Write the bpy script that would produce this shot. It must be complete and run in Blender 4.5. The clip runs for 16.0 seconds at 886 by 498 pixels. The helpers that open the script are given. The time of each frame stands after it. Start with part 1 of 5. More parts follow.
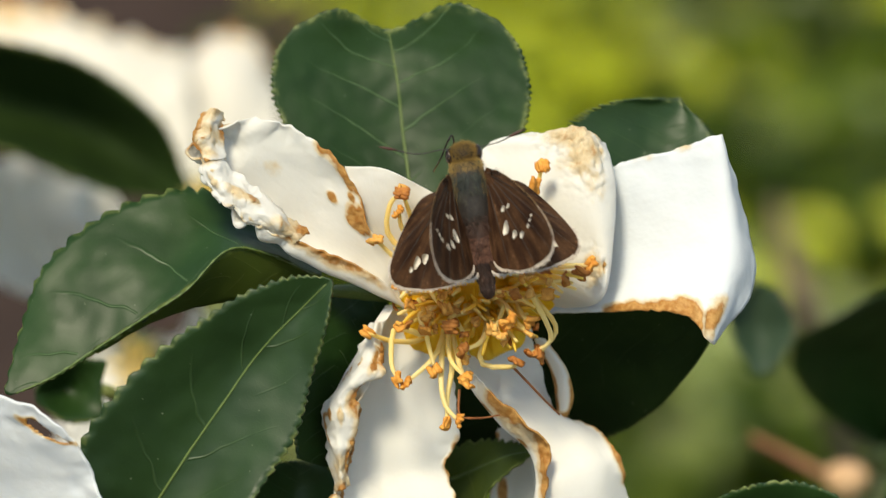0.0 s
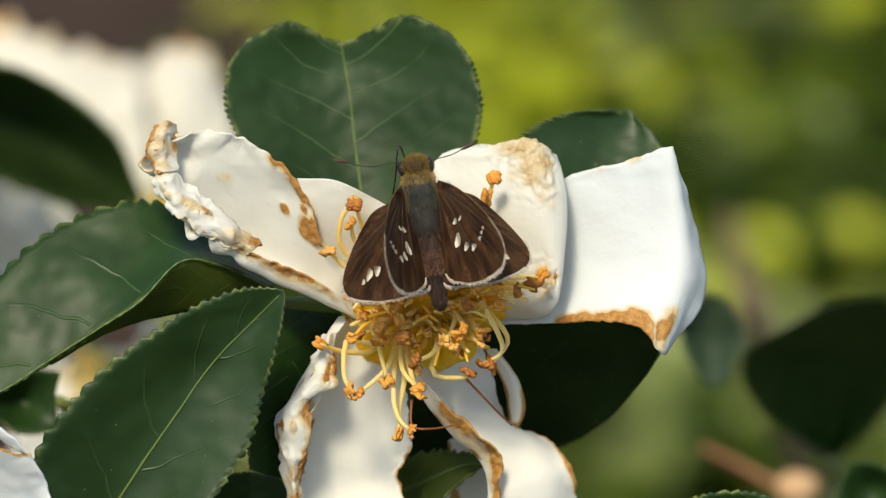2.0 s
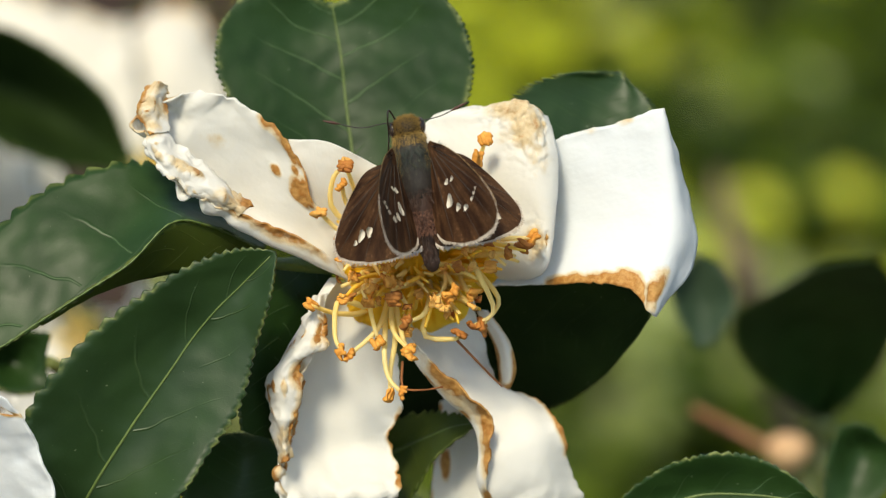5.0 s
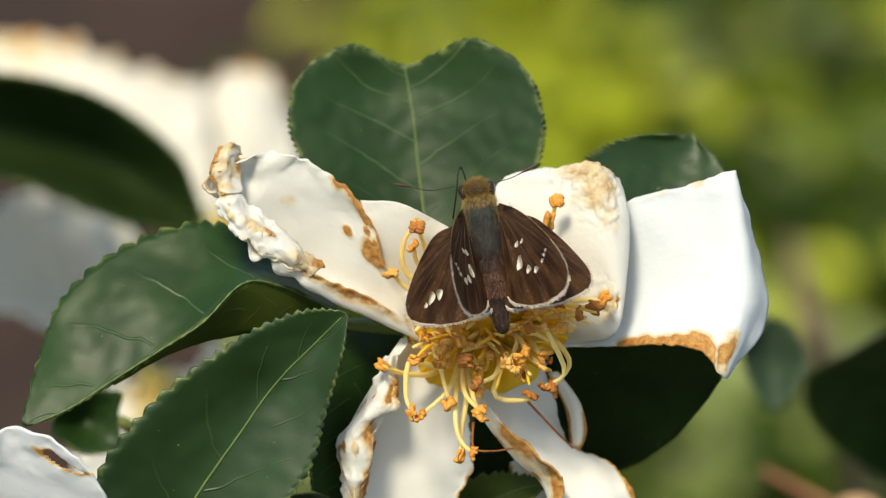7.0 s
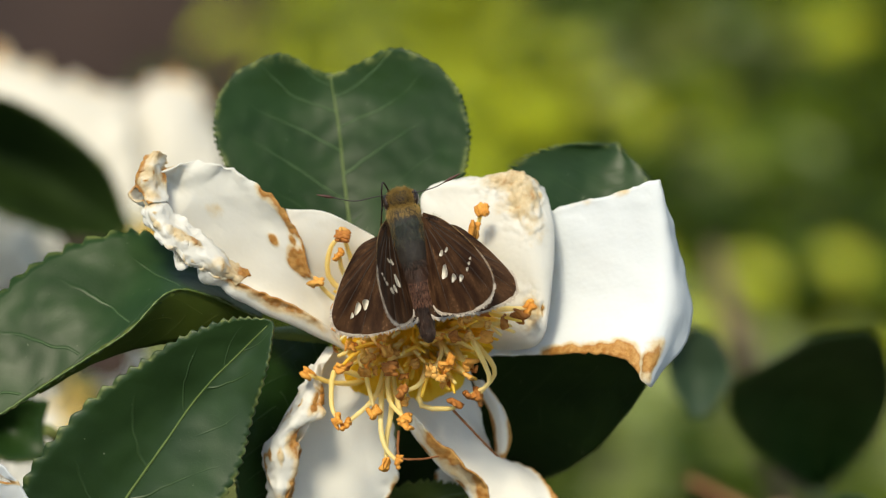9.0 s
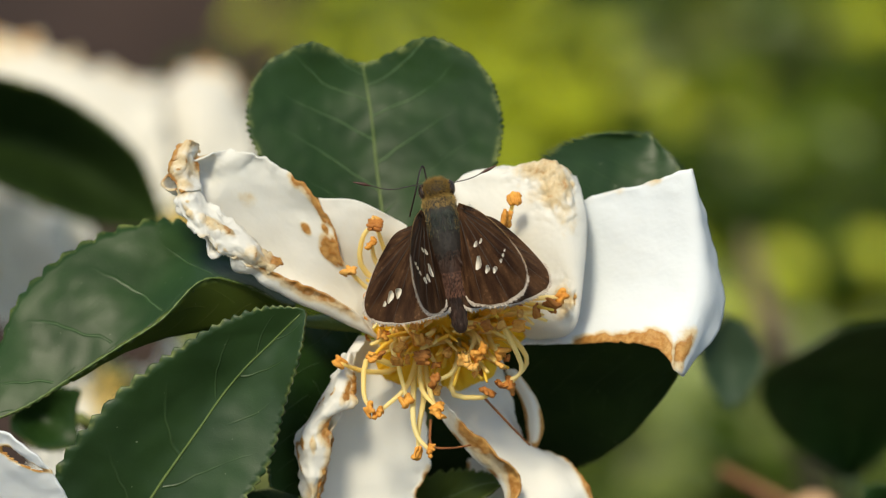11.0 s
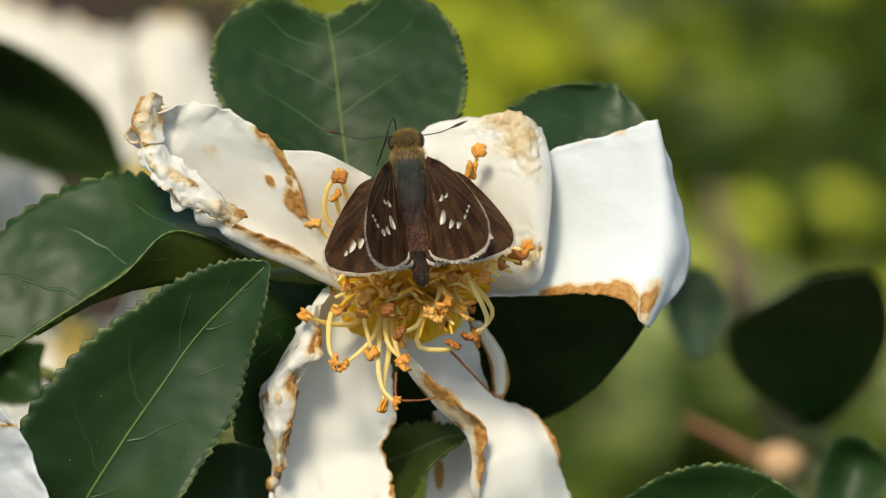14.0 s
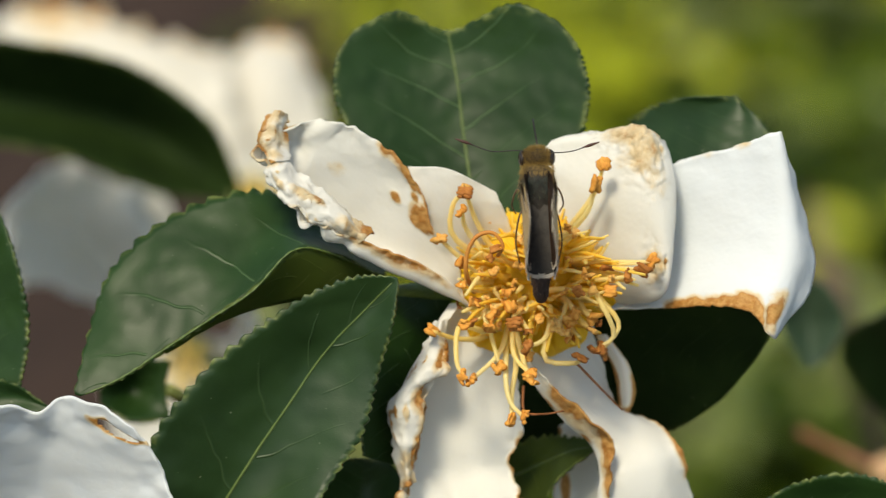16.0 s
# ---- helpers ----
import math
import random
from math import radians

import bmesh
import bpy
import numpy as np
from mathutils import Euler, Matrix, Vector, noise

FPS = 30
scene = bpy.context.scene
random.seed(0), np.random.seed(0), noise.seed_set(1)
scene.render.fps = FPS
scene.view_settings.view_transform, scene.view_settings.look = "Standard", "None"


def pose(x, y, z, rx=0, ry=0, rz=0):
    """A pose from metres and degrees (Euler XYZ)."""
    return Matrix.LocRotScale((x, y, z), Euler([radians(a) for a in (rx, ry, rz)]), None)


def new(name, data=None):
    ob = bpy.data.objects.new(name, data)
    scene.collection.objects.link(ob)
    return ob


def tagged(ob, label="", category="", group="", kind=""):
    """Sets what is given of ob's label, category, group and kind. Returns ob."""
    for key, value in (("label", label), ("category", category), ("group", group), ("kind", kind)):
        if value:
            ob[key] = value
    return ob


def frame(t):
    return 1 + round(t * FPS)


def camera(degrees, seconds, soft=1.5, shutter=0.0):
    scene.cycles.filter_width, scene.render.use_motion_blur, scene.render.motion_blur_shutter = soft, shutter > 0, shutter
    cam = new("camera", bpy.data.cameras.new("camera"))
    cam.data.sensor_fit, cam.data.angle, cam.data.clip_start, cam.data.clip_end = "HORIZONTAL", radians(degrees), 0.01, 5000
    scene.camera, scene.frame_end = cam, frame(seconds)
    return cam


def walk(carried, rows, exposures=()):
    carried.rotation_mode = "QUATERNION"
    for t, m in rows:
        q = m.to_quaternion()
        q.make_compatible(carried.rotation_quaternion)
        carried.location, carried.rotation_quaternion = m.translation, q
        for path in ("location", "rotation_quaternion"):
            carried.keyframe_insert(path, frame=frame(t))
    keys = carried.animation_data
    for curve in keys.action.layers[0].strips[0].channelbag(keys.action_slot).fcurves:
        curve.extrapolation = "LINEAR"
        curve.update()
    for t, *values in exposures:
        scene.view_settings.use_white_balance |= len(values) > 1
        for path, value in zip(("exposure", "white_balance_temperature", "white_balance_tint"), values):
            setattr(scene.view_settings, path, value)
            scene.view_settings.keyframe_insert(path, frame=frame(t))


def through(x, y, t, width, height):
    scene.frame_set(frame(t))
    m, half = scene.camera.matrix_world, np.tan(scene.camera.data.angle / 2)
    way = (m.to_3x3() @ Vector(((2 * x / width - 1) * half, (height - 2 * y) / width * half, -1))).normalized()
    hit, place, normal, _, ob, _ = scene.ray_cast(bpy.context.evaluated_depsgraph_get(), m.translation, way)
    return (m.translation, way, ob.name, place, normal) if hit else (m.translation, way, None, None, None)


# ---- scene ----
# Picture plane: x right, y up, z towards the lens, in millimetres round the blossom.
BASE = Matrix.Translation((0, 0, 0.75)) @ pose(0, 0, 0, 62, 0, 0)
MM = 0.001
cam = camera(12.0, 16.0, soft=1.1, shutter=0.3)
cam.data.dof.use_dof = True
cam.data.dof.focus_distance = 0.465
cam.data.dof.aperture_fstop = 18.0


def aim(x, y, d, turn, tilt, roll):
    """A pose of the lens: where it stands, in millimetres, and how it is turned, in degrees."""
    return BASE @ pose(x * MM, y * MM, d * MM) @ pose(0, 0, 0, 0, turn, 0) @ pose(0, 0, 0, tilt, 0, roll)


PATH = [
    (0.0, 0.0, 0.0, 466.3, 0.000, 0.000, 0.00),
    (0.5, 0.0, 0.0, 467.7, 0.354, 0.512, 0.22),
    (1.0, 0.0, 0.0, 468.3, 0.001, 0.524, 0.23),
    (1.5, 0.0, 0.0, 469.5, -0.456, 0.234, 0.05),
    (2.0, 0.0, 0.0, 468.5, -0.650, 0.155, -0.07),
    (2.5, 0.0, 0.0, 468.2, -0.561, 0.022, 0.02),
    (3.0, 0.0, 0.0, 468.0, -0.537, -0.367, 0.24),
    (3.2, 0.0, 0.0, 468.1, -0.626, -0.392, 0.20),
    (5.3, 0.0, 0.0, 468.5, -0.772, -0.369, 0.02),
    (5.5, 0.0, 0.0, 468.5, -0.705, -0.386, 0.02),
    (6.0, 0.0, 0.0, 467.7, -0.310, -0.203, 0.08),
    (6.5, 0.0, 0.0, 469.8, 0.176, 0.142, 0.25),
    (7.0, 0.0, 0.0, 469.6, 0.199, 0.460, 0.24),
    (7.5, 0.0, 0.0, 470.4, 0.021, 0.527, 0.35),
    (8.0, 0.0, 0.0, 470.8, -0.289, 0.358, 0.54),
    (8.5, 0.0, 0.0, 471.0, -0.821, 0.438, 0.37),
    (9.0, 0.0, 0.0, 471.0, -0.815, 0.583, 0.25),
    (9.5, 0.0, 0.0, 472.1, -0.354, 0.456, 0.34),
    (9.7, 0.0, 0.0, 472.1, -0.292, 0.449, 0.34),
    (11.8, 0.0, 0.0, 470.9, -0.415, 0.369, 0.31),
    (12.0, 0.0, 0.0, 470.9, -0.334, 0.309, 0.31),
    (12.5, 0.0, 0.0, 470.9, -0.455, 0.183, 0.19),
    (13.0, 0.0, 0.0, 470.9, -0.518, 0.082, 0.23),
    (13.5, 0.0, 0.0, 470.7, -0.792, -0.143, 0.11),
    (14.0, 0.0, 0.0, 469.8, -0.853, -0.221, 0.09),
    (14.5, 0.0, 0.0, 471.4, -0.595, -0.173, 0.02),
    (15.0, 0.0, 0.0, 470.4, -0.303, -0.198, -0.05),
    (15.2, -1.3, 0.0, 470.4, -0.327, -0.184, -0.30),
    (15.5, -3.2, 0.0, 469.8, -0.335, -0.132, -0.43),
    (15.7, -4.5, 0.0, 470.4, -0.224, -0.092, -0.50),
    (15.8, -5.2, 0.0, 470.4, -0.126, -0.046, -0.50),
    (15.9, -5.9, 0.0, 470.4, -0.029, -0.023, -0.50),
    (16.0, -6.5, 0.0, 471.7, 0.068, -0.015, -0.57),
]
# the clip's own slow changes of brightness, in stops, at a warm white balance
STOPS = ((0, 0.28), (1, 0.3), (2, 0.16), (3, 0.16), (5.3, 0.29), (6, 0.35), (7.5, 0.28), (8.5, 0.22), (9.5, 0.15), (12, 0.08), (13, 0.0), (13.5, 0.0), (14, 0.12), (15, 0.06), (16, 0.1))
EXPOSURE = [(t, e + 0.2, 7780, 3.5) for t, e in STOPS]
walk(cam, [(t, aim(*v)) for t, *v in PATH], EXPOSURE)

# ---- light ----
SUN = (-0.22, 0.6, 0.77)
sun_way = (BASE.to_3x3() @ Vector(SUN)).normalized()
world = bpy.data.worlds.new("world")
scene.world = world
world.use_nodes = True
sky = world.node_tree.nodes.new("ShaderNodeTexSky")
sky.sky_type = "NISHITA"
sky.sun_disc = False
sky.sun_elevation = math.asin(sun_way.z)
sky.sun_rotation = math.atan2(sun_way.x, sun_way.y)
background = world.node_tree.nodes["Background"]
background.inputs["Strength"].default_value = 0.15
world.node_tree.links.new(sky.outputs[0], background.inputs["Color"])
sun_data = bpy.data.lights.new("sun", "SUN")
sun_data.energy, sun_data.angle, sun_data.color = 2.85, radians(13.0), (1.0, 0.95, 0.87)
sun = new("sun", sun_data)
sun.matrix_world = Matrix.Translation((0, 0, 3)) @ sun_way.to_track_quat("Z", "Y").to_matrix().to_4x4()


# ---- materials ----
class Nodes:
    """A small builder of node materials."""

    def __init__(self, name):
        self.mat = bpy.data.materials.new(name)
        self.mat.use_nodes = True
        self.tree = self.mat.node_tree
        self.shader = self.tree.nodes["Principled BSDF"]
        self.out = self.tree.nodes["Material Output"]

    def node(self, kind, **sockets):
        n = self.tree.nodes.new("ShaderNode" + kind)
        for key, value in sockets.items():
            key = int(key[1:]) if key[0] == "i" and key[1:].isdigit() else key.replace("_", " ")
            self.put(n.inputs[key], value)
        return n

    def put(self, socket, value):
        if isinstance(value, bpy.types.NodeSocket):
            self.tree.links.new(value, socket)
        else:
            socket.default_value = value

    def math(self, op, a, b=0.0, c=0.0):
        n = self.node("Math", i0=a, i1=b, i2=c)
        n.operation = op
        return n.outputs[0]

    def mix(self, fac, a, b):
        n = self.node("Mix")
        n.data_type = "RGBA"
        self.put(n.inputs[0], fac), self.put(n.inputs[6], a), self.put(n.inputs[7], b)
        return n.outputs[2]

    def ramp(self, fac, *stops):
        n = self.node("ValToRGB", i0=fac)
        e = n.color_ramp.elements
        while len(e) < len(stops):
            e.new(0.5)
        for el, (p, c) in zip(e, stops):
            el.position = p
            el.color = (*c, 1) if len(c) == 3 else c
        return n.outputs[0]

    def noise(self, scale, detail=4.0, vector=None, rough=0.55):
        n = self.node("TexNoise", Scale=scale, Detail=detail, Roughness=rough)
        if vector is None:
            vector = self.node("TexCoord").outputs["Object"]
        self.put(n.inputs["Vector"], vector)
        return n.outputs[0]

    def attr(self, name, out="Fac"):
        n = self.node("Attribute")
        n.attribute_name = name
        return n.outputs[out]

    def bump(self, height, strength=0.3, distance=0.0002):
        return self.node("Bump", Height=height, Strength=strength, Distance=distance).outputs[0]

    def set(self, **sockets):
        for key, value in sockets.items():
            self.put(self.shader.inputs[key.replace("_", " ")], value)
        return self.mat

    def translucent(self, color, amount, normal=None):
        t = self.node("BsdfTranslucent", Color=color)
        if normal is not None:
            self.put(t.inputs["Normal"], normal)
        m = self.node("MixShader", Fac=amount)
        self.tree.links.new(self.shader.outputs[0], m.inputs[1])
        self.tree.links.new(t.outputs[0], m.inputs[2])
        self.tree.links.new(m.outputs[0], self.out.inputs["Surface"])


def rgb(r, g, b):
    return (r, g, b, 1.0)


def step(n, x, lo, hi):
    m = n.node("MapRange", Value=x)
    m.interpolation_type = "SMOOTHSTEP"
    m.inputs["From Min"].default_value, m.inputs["From Max"].default_value = lo, hi
    return m.outputs[0]


def petal_material(name, white=(0.86, 0.85, 0.81), through=0.33, old=(0.82, 0.79, 0.71)):
    n = Nodes(name)
    wear = n.attr("wear")
    fine, broad = n.noise(1400, 5), n.noise(260, 3)
    # browned margins and blotches, broken up by two scales of noise
    edge = n.math("ADD", wear, n.math("MULTIPLY", n.math("SUBTRACT", n.noise(520, 7), 0.5), 0.85))
    cream = n.mix(n.math("MULTIPLY", broad, 0.55), rgb(*white), rgb(*old))
    aged = n.mix(step(n, edge, 0.18, 0.5), cream, rgb(0.76, 0.6, 0.36))
    brown = n.mix(step(n, fine, 0.35, 0.65), rgb(0.66, 0.37, 0.12), rgb(0.45, 0.195, 0.045))
    col = n.mix(step(n, edge, 0.55, 0.66), aged, brown)
    # a darker line where the dried part ends
    rim = n.math("MULTIPLY", step(n, edge, 0.5, 0.6), n.math("SUBTRACT", 1.0, step(n, edge, 0.62, 0.76)))
    col = n.mix(n.math("MULTIPLY", rim, 0.5), col, rgb(0.42, 0.17, 0.04))
    # faint veins along the petal
    lie = n.node("Mapping", Vector=n.node("UVMap").outputs[0], Scale=(2.5, 34.0, 1.0)).outputs[0]
    vein = n.noise(1.0, 3, lie)
    h = n.math("ADD", n.math("MULTIPLY", vein, 0.1), n.math("ADD", broad, n.math("MULTIPLY", fine, n.math("ADD", 0.12, wear))))
    b = n.bump(h, 0.42, 0.00045)
    n.set(Base_Color=col, Roughness=n.math("ADD", 0.42, n.math("MULTIPLY", fine, 0.25)), Normal=b, Specular_IOR_Level=0.35)
    n.translucent(n.mix(step(n, edge, 0.3, 0.7), rgb(0.8, 0.78, 0.7), rgb(0.45, 0.22, 0.06)), through, b)
    return n.mat


def leaf_material(name, dark, light, veins, rough=0.4, pairs=6.0, through=0.12, lean=0.2, shine=0.3, clear=0.6):
    """Veins run from the midrib (second texture coordinate 0.5) to the margins."""
    n = Nodes(name)
    uv = n.node("SeparateXYZ", i0=n.node("UVMap").outputs[0])
    wob = n.math("MULTIPLY", n.math("SUBTRACT", n.noise(160, 2), 0.5), 0.06)
    side = n.math("ABSOLUTE", n.math("SUBTRACT", n.math("MULTIPLY", uv.outputs[1], 2.0), 1.0))
    phase = n.math("ADD", n.math("SUBTRACT", uv.outputs[0], n.math("MULTIPLY", n.math("POWER", side, 1.15), lean)), wob)
    odd = n.math("MULTIPLY", n.math("GREATER_THAN", uv.outputs[1], 0.5), 0.43)
    tri = n.math("ABSOLUTE", n.math("SUBTRACT", n.math("FRACT", n.math("ADD", n.math("MULTIPLY", phase, pairs), odd)), 0.5))
    lateral = n.math("MULTIPLY", n.math("SUBTRACT", 1.0, step(n, tri, 0.0, 0.035)), n.math("SUBTRACT", 1.0, step(n, side, 0.25, 0.85)))
    lateral = n.math("MULTIPLY", lateral, step(n, n.noise(120, 2), 0.26, 0.52))
    mid = n.math("SUBTRACT", 1.0, step(n, side, 0.0, 0.03))
    cells = n.node("TexVoronoi", Scale=1500.0)
    cells.feature = "DISTANCE_TO_EDGE"
    n.put(cells.inputs["Vector"], n.node("TexCoord").outputs["Object"])
    net = n.math("SUBTRACT", 1.0, step(n, cells.outputs["Distance"], 0.0, 0.12))
    base = n.mix(step(n, n.noise(140, 4), 0.3, 0.7), rgb(*dark), rgb(*light))
    specks = step(n, n.noise(1900, 1), 0.77, 0.81)
    base = n.mix(n.math("MULTIPLY", specks, 0.5), base, rgb(0.3, 0.34, 0.22))
    margin = n.math("MULTIPLY", step(n, n.attr("margin"), 0.75, 1.0), n.math("MULTIPLY", step(n, n.noise(700, 2), 0.4, 0.7), 0.6))
    col = n.mix(n.math("MULTIPLY", lateral, clear), base, rgb(*veins))
    col = n.mix(n.math("MULTIPLY", net, 0.025), col, rgb(*veins))
    col = n.mix(margin, col, rgb(0.26, 0.3, 0.09))
    h = n.math("ADD", n.math("ADD", lateral, n.math("MULTIPLY", net, 0.02)), n.math("MULTIPLY", n.noise(420, 4), 0.25))
    b = n.bump(h, 0.4, 0.0003)
    n.set(Base_Color=col, Roughness=n.math("ADD", rough, n.math("MULTIPLY", n.noise(300, 4), 0.12)), Normal=b, Specular_IOR_Level=shine)
    n.translucent(rgb(0.12, 0.22, 0.02), through, b)
    return n.mat


def plain_material(name, a, b, scale=900, rough=0.55, bump=0.3, through=None, metal=0.0, depth=0.0002, spec=0.4):
    n = Nodes(name)
    f = n.noise(scale, 5)
    col = n.mix(step(n, n.math("ADD", n.math("MULTIPLY", f, 0.7), n.math("MULTIPLY", n.noise(scale * 0.2, 2), 0.3)), 0.3, 0.7), rgb(*a), rgb(*b))
    info = n.node("ObjectInfo").outputs["Random"]
    col = n.mix(0.28, col, n.mix(info, rgb(*a), rgb(*b)))
    bm = n.bump(f, bump, depth)
    n.set(Base_Color=col, Roughness=rough, Normal=bm, Metallic=metal, Specular_IOR_Level=spec)
    if through:
        n.translucent(col, through, bm)
    return n.mat


PETAL = petal_material("white_petal")
PETAL_COOL = petal_material("cool_white_petal", (0.8, 0.85, 0.9), 0.28, (0.79, 0.8, 0.8))
# Cream petal tone, dimmed to stand in for shading on the blurred blossom.
PETAL_DIM = petal_material("dimmed_cream_petal", (0.76, 0.73, 0.66), 0.22, (0.66, 0.6, 0.48))
# White petal with cool, skylit shade put into its colour.
PETAL_SHADE = petal_material("shade_tinted_petal", (0.72, 0.77, 0.83), 0.2)
LEAF = leaf_material("glossy_leaf", (0.01, 0.033, 0.005), (0.017, 0.048, 0.009), (0.1, 0.17, 0.07), clear=0.45)
LEAF_HEART = leaf_material("broad_veined_leaf", (0.008, 0.03, 0.004), (0.014, 0.044, 0.007), (0.11, 0.18, 0.08), rough=0.46, pairs=5.0, lean=0.4, shine=0.32, clear=0.75)
LEAF_KEEL = leaf_material("keeled_glossy_leaf", (0.01, 0.034, 0.005), (0.017, 0.048, 0.009), (0.09, 0.15, 0.06), rough=0.44, shine=0.48, clear=0.3)
# Leaf green darkened further, with shade put into its colour.
LEAF_DIM = leaf_material("shade_dimmed_leaf", (0.009, 0.02, 0.004), (0.015, 0.031, 0.006), (0.05, 0.08, 0.03), 0.6, shine=0.1, clear=0.2, through=0.05)
LEAF_TEAL = leaf_material("grey_green_leaf", (0.024, 0.05, 0.028), (0.04, 0.07, 0.038), (0.08, 0.11, 0.06), 0.5)
LEAF_OLIVE = leaf_material("olive_leaf_back", (0.05, 0.075, 0.01), (0.07, 0.1, 0.014), (0.15, 0.19, 0.04), 0.5, through=0.35, shine=0.25)
LEAF_BRIGHT = leaf_material("lit_young_leaf", (0.07, 0.1, 0.016), (0.1, 0.14, 0.025), (0.2, 0.26, 0.08), 0.4)
RIB = plain_material("midrib", (0.065, 0.11, 0.024), (0.11, 0.155, 0.04), 700, 0.45)
STEM = plain_material("green_stem", (0.12, 0.16, 0.04), (0.2, 0.2, 0.07), 500, 0.55)
BARK = plain_material("grey_brown_bark", (0.12, 0.08, 0.05), (0.24, 0.18, 0.12), 300, 0.85, 0.8, depth=0.001)
FILAMENT = plain_material("yellow_filament", (1.0, 0.89, 0.5), (1.0, 0.79, 0.26), 160, 0.55, 0.2, 0.5, spec=0.25)
# Deeper amber than the threads: the glow inside their mass, put into colour.
FILAMENT_DEEP = plain_material("deep_yellow_filament", (1.0, 0.66, 0.07), (1.0, 0.54, 0.02), 260, 0.6, 0.3, 0.3, spec=0.2)
ANTHERS = [plain_material("orange_anther", (0.78, 0.37, 0.07), (0.5, 0.18, 0.022), 1500, 0.7, 0.8), plain_material("orange_tan_anther", (0.8, 0.46, 0.13), (0.56, 0.25, 0.045), 1500, 0.7, 0.8),
           plain_material("brown_anther", (0.48, 0.19, 0.035), (0.28, 0.085, 0.015), 1500, 0.7, 0.8)]
FILAMENT_MID = plain_material("golden_filament", (1.0, 0.81, 0.22), (1.0, 0.66, 0.07), 160, 0.55, 0.2, 0.45, spec=0.2)
DRY = plain_material("dry_brown_thread", (0.3, 0.11, 0.03), (0.18, 0.06, 0.02), 1200, 0.7)
# Pale orange, darkened to put the bud's shade into its colour.
BUD = plain_material("dimmed_orange_bud", (0.5, 0.26, 0.12), (0.62, 0.46, 0.28), 120, 0.6)
SOIL = plain_material("brown_soil", (0.016, 0.008, 0.0055), (0.045, 0.025, 0.018), 14, 0.95, 0.9, depth=0.01)


# ---- mesh helpers ----
def thing(name, x, y, z, label, category, group="", kind=""):
    """An empty at a point of the picture plane that carries a thing's parts."""
    ob = new(name)
    ob.empty_display_size = 0.002
    ob.matrix_world = BASE @ pose(x * MM, y * MM, z * MM)
    tagged(ob, label, category, group, kind)
    ob["origin"] = (x, y, z)
    return ob


def origin_of(ob):
    while ob.parent:
        ob = ob.parent
    return np.array(ob["origin"][:]) if "origin" in ob else np.zeros(3)


def mesh_part(name, verts, faces, mat, parent, label="", smooth=True, uv=None, **attrs):
    """One mesh under a thing; verts in millimetres of the picture plane."""
    me = bpy.data.meshes.new(name)
    v = (np.asarray(verts, float) - origin_of(parent)) * MM
    me.from_pydata(v.tolist(), [], faces)
    if uv is not None:
        layer = me.uv_layers.new(name="UVMap")
        idx = np.zeros(len(me.loops), int)
        me.loops.foreach_get("vertex_index", idx)
        layer.data.foreach_set("uv", np.asarray(uv, float)[idx].ravel())
    for key, values in attrs.items():
        a = me.attributes.new(key, "FLOAT", "POINT")
        a.data.foreach_set("value", np.asarray(values, float).ravel())
    if smooth:
        me.polygons.foreach_set("use_smooth", [True] * len(me.polygons))
    me.materials.append(mat)
    me.update()
    ob = new(name, me)
    ob.parent = parent
    return tagged(ob, label)


def spline(points, n):
    """n points along a smooth curve through the given ones (leading axis)."""
    p = np.asarray(points, float)
    if len(p) == 2:
        t = np.linspace(0, 1, n).reshape((-1,) + (1,) * (p.ndim - 1))
        return p[0] * (1 - t) + p[1] * t
    p = np.concatenate([[2 * p[0] - p[1]], p, [2 * p[-1] - p[-2]]])
    k = len(p) - 3
    t = np.linspace(0, k, n)
    i = np.minimum(t.astype(int), k - 1)
    f = (t - i).reshape((-1,) + (1,) * (p.ndim - 1))
    a, b, c, d = p[i], p[i + 1], p[i + 2], p[i + 3]
    return 0.5 * (2 * b + (c - a) * f + (2 * a - 5 * b + 4 * c - d) * f ** 2 + (3 * b - a - 3 * c + d) * f ** 3)


def grid_faces(nu, nv):
    return [(i * nv + j, i * nv + j + 1, (i + 1) * nv + j + 1, (i + 1) * nv + j) for i in range(nu - 1) for j in range(nv - 1)]


def normals_of(g):
    du, dv = np.gradient(g, axis=0), np.gradient(g, axis=1)
    n = np.cross(du, dv)
    return n / np.maximum(np.linalg.norm(n, axis=2, keepdims=True), 1e-9)


def waves(g, scale, seed):
    """Smooth noise at each point of a grid, -1 to 1."""
    flat = g.reshape(-1, 3) * scale + seed * 7.31
    return np.array([noise.noise(p) for p in flat.tolist()]).reshape(g.shape[:2])


def solid(ob, thick):
    m = ob.modifiers.new("thickness", "SOLIDIFY")
    m.thickness, m.offset = thick * MM, 0.0


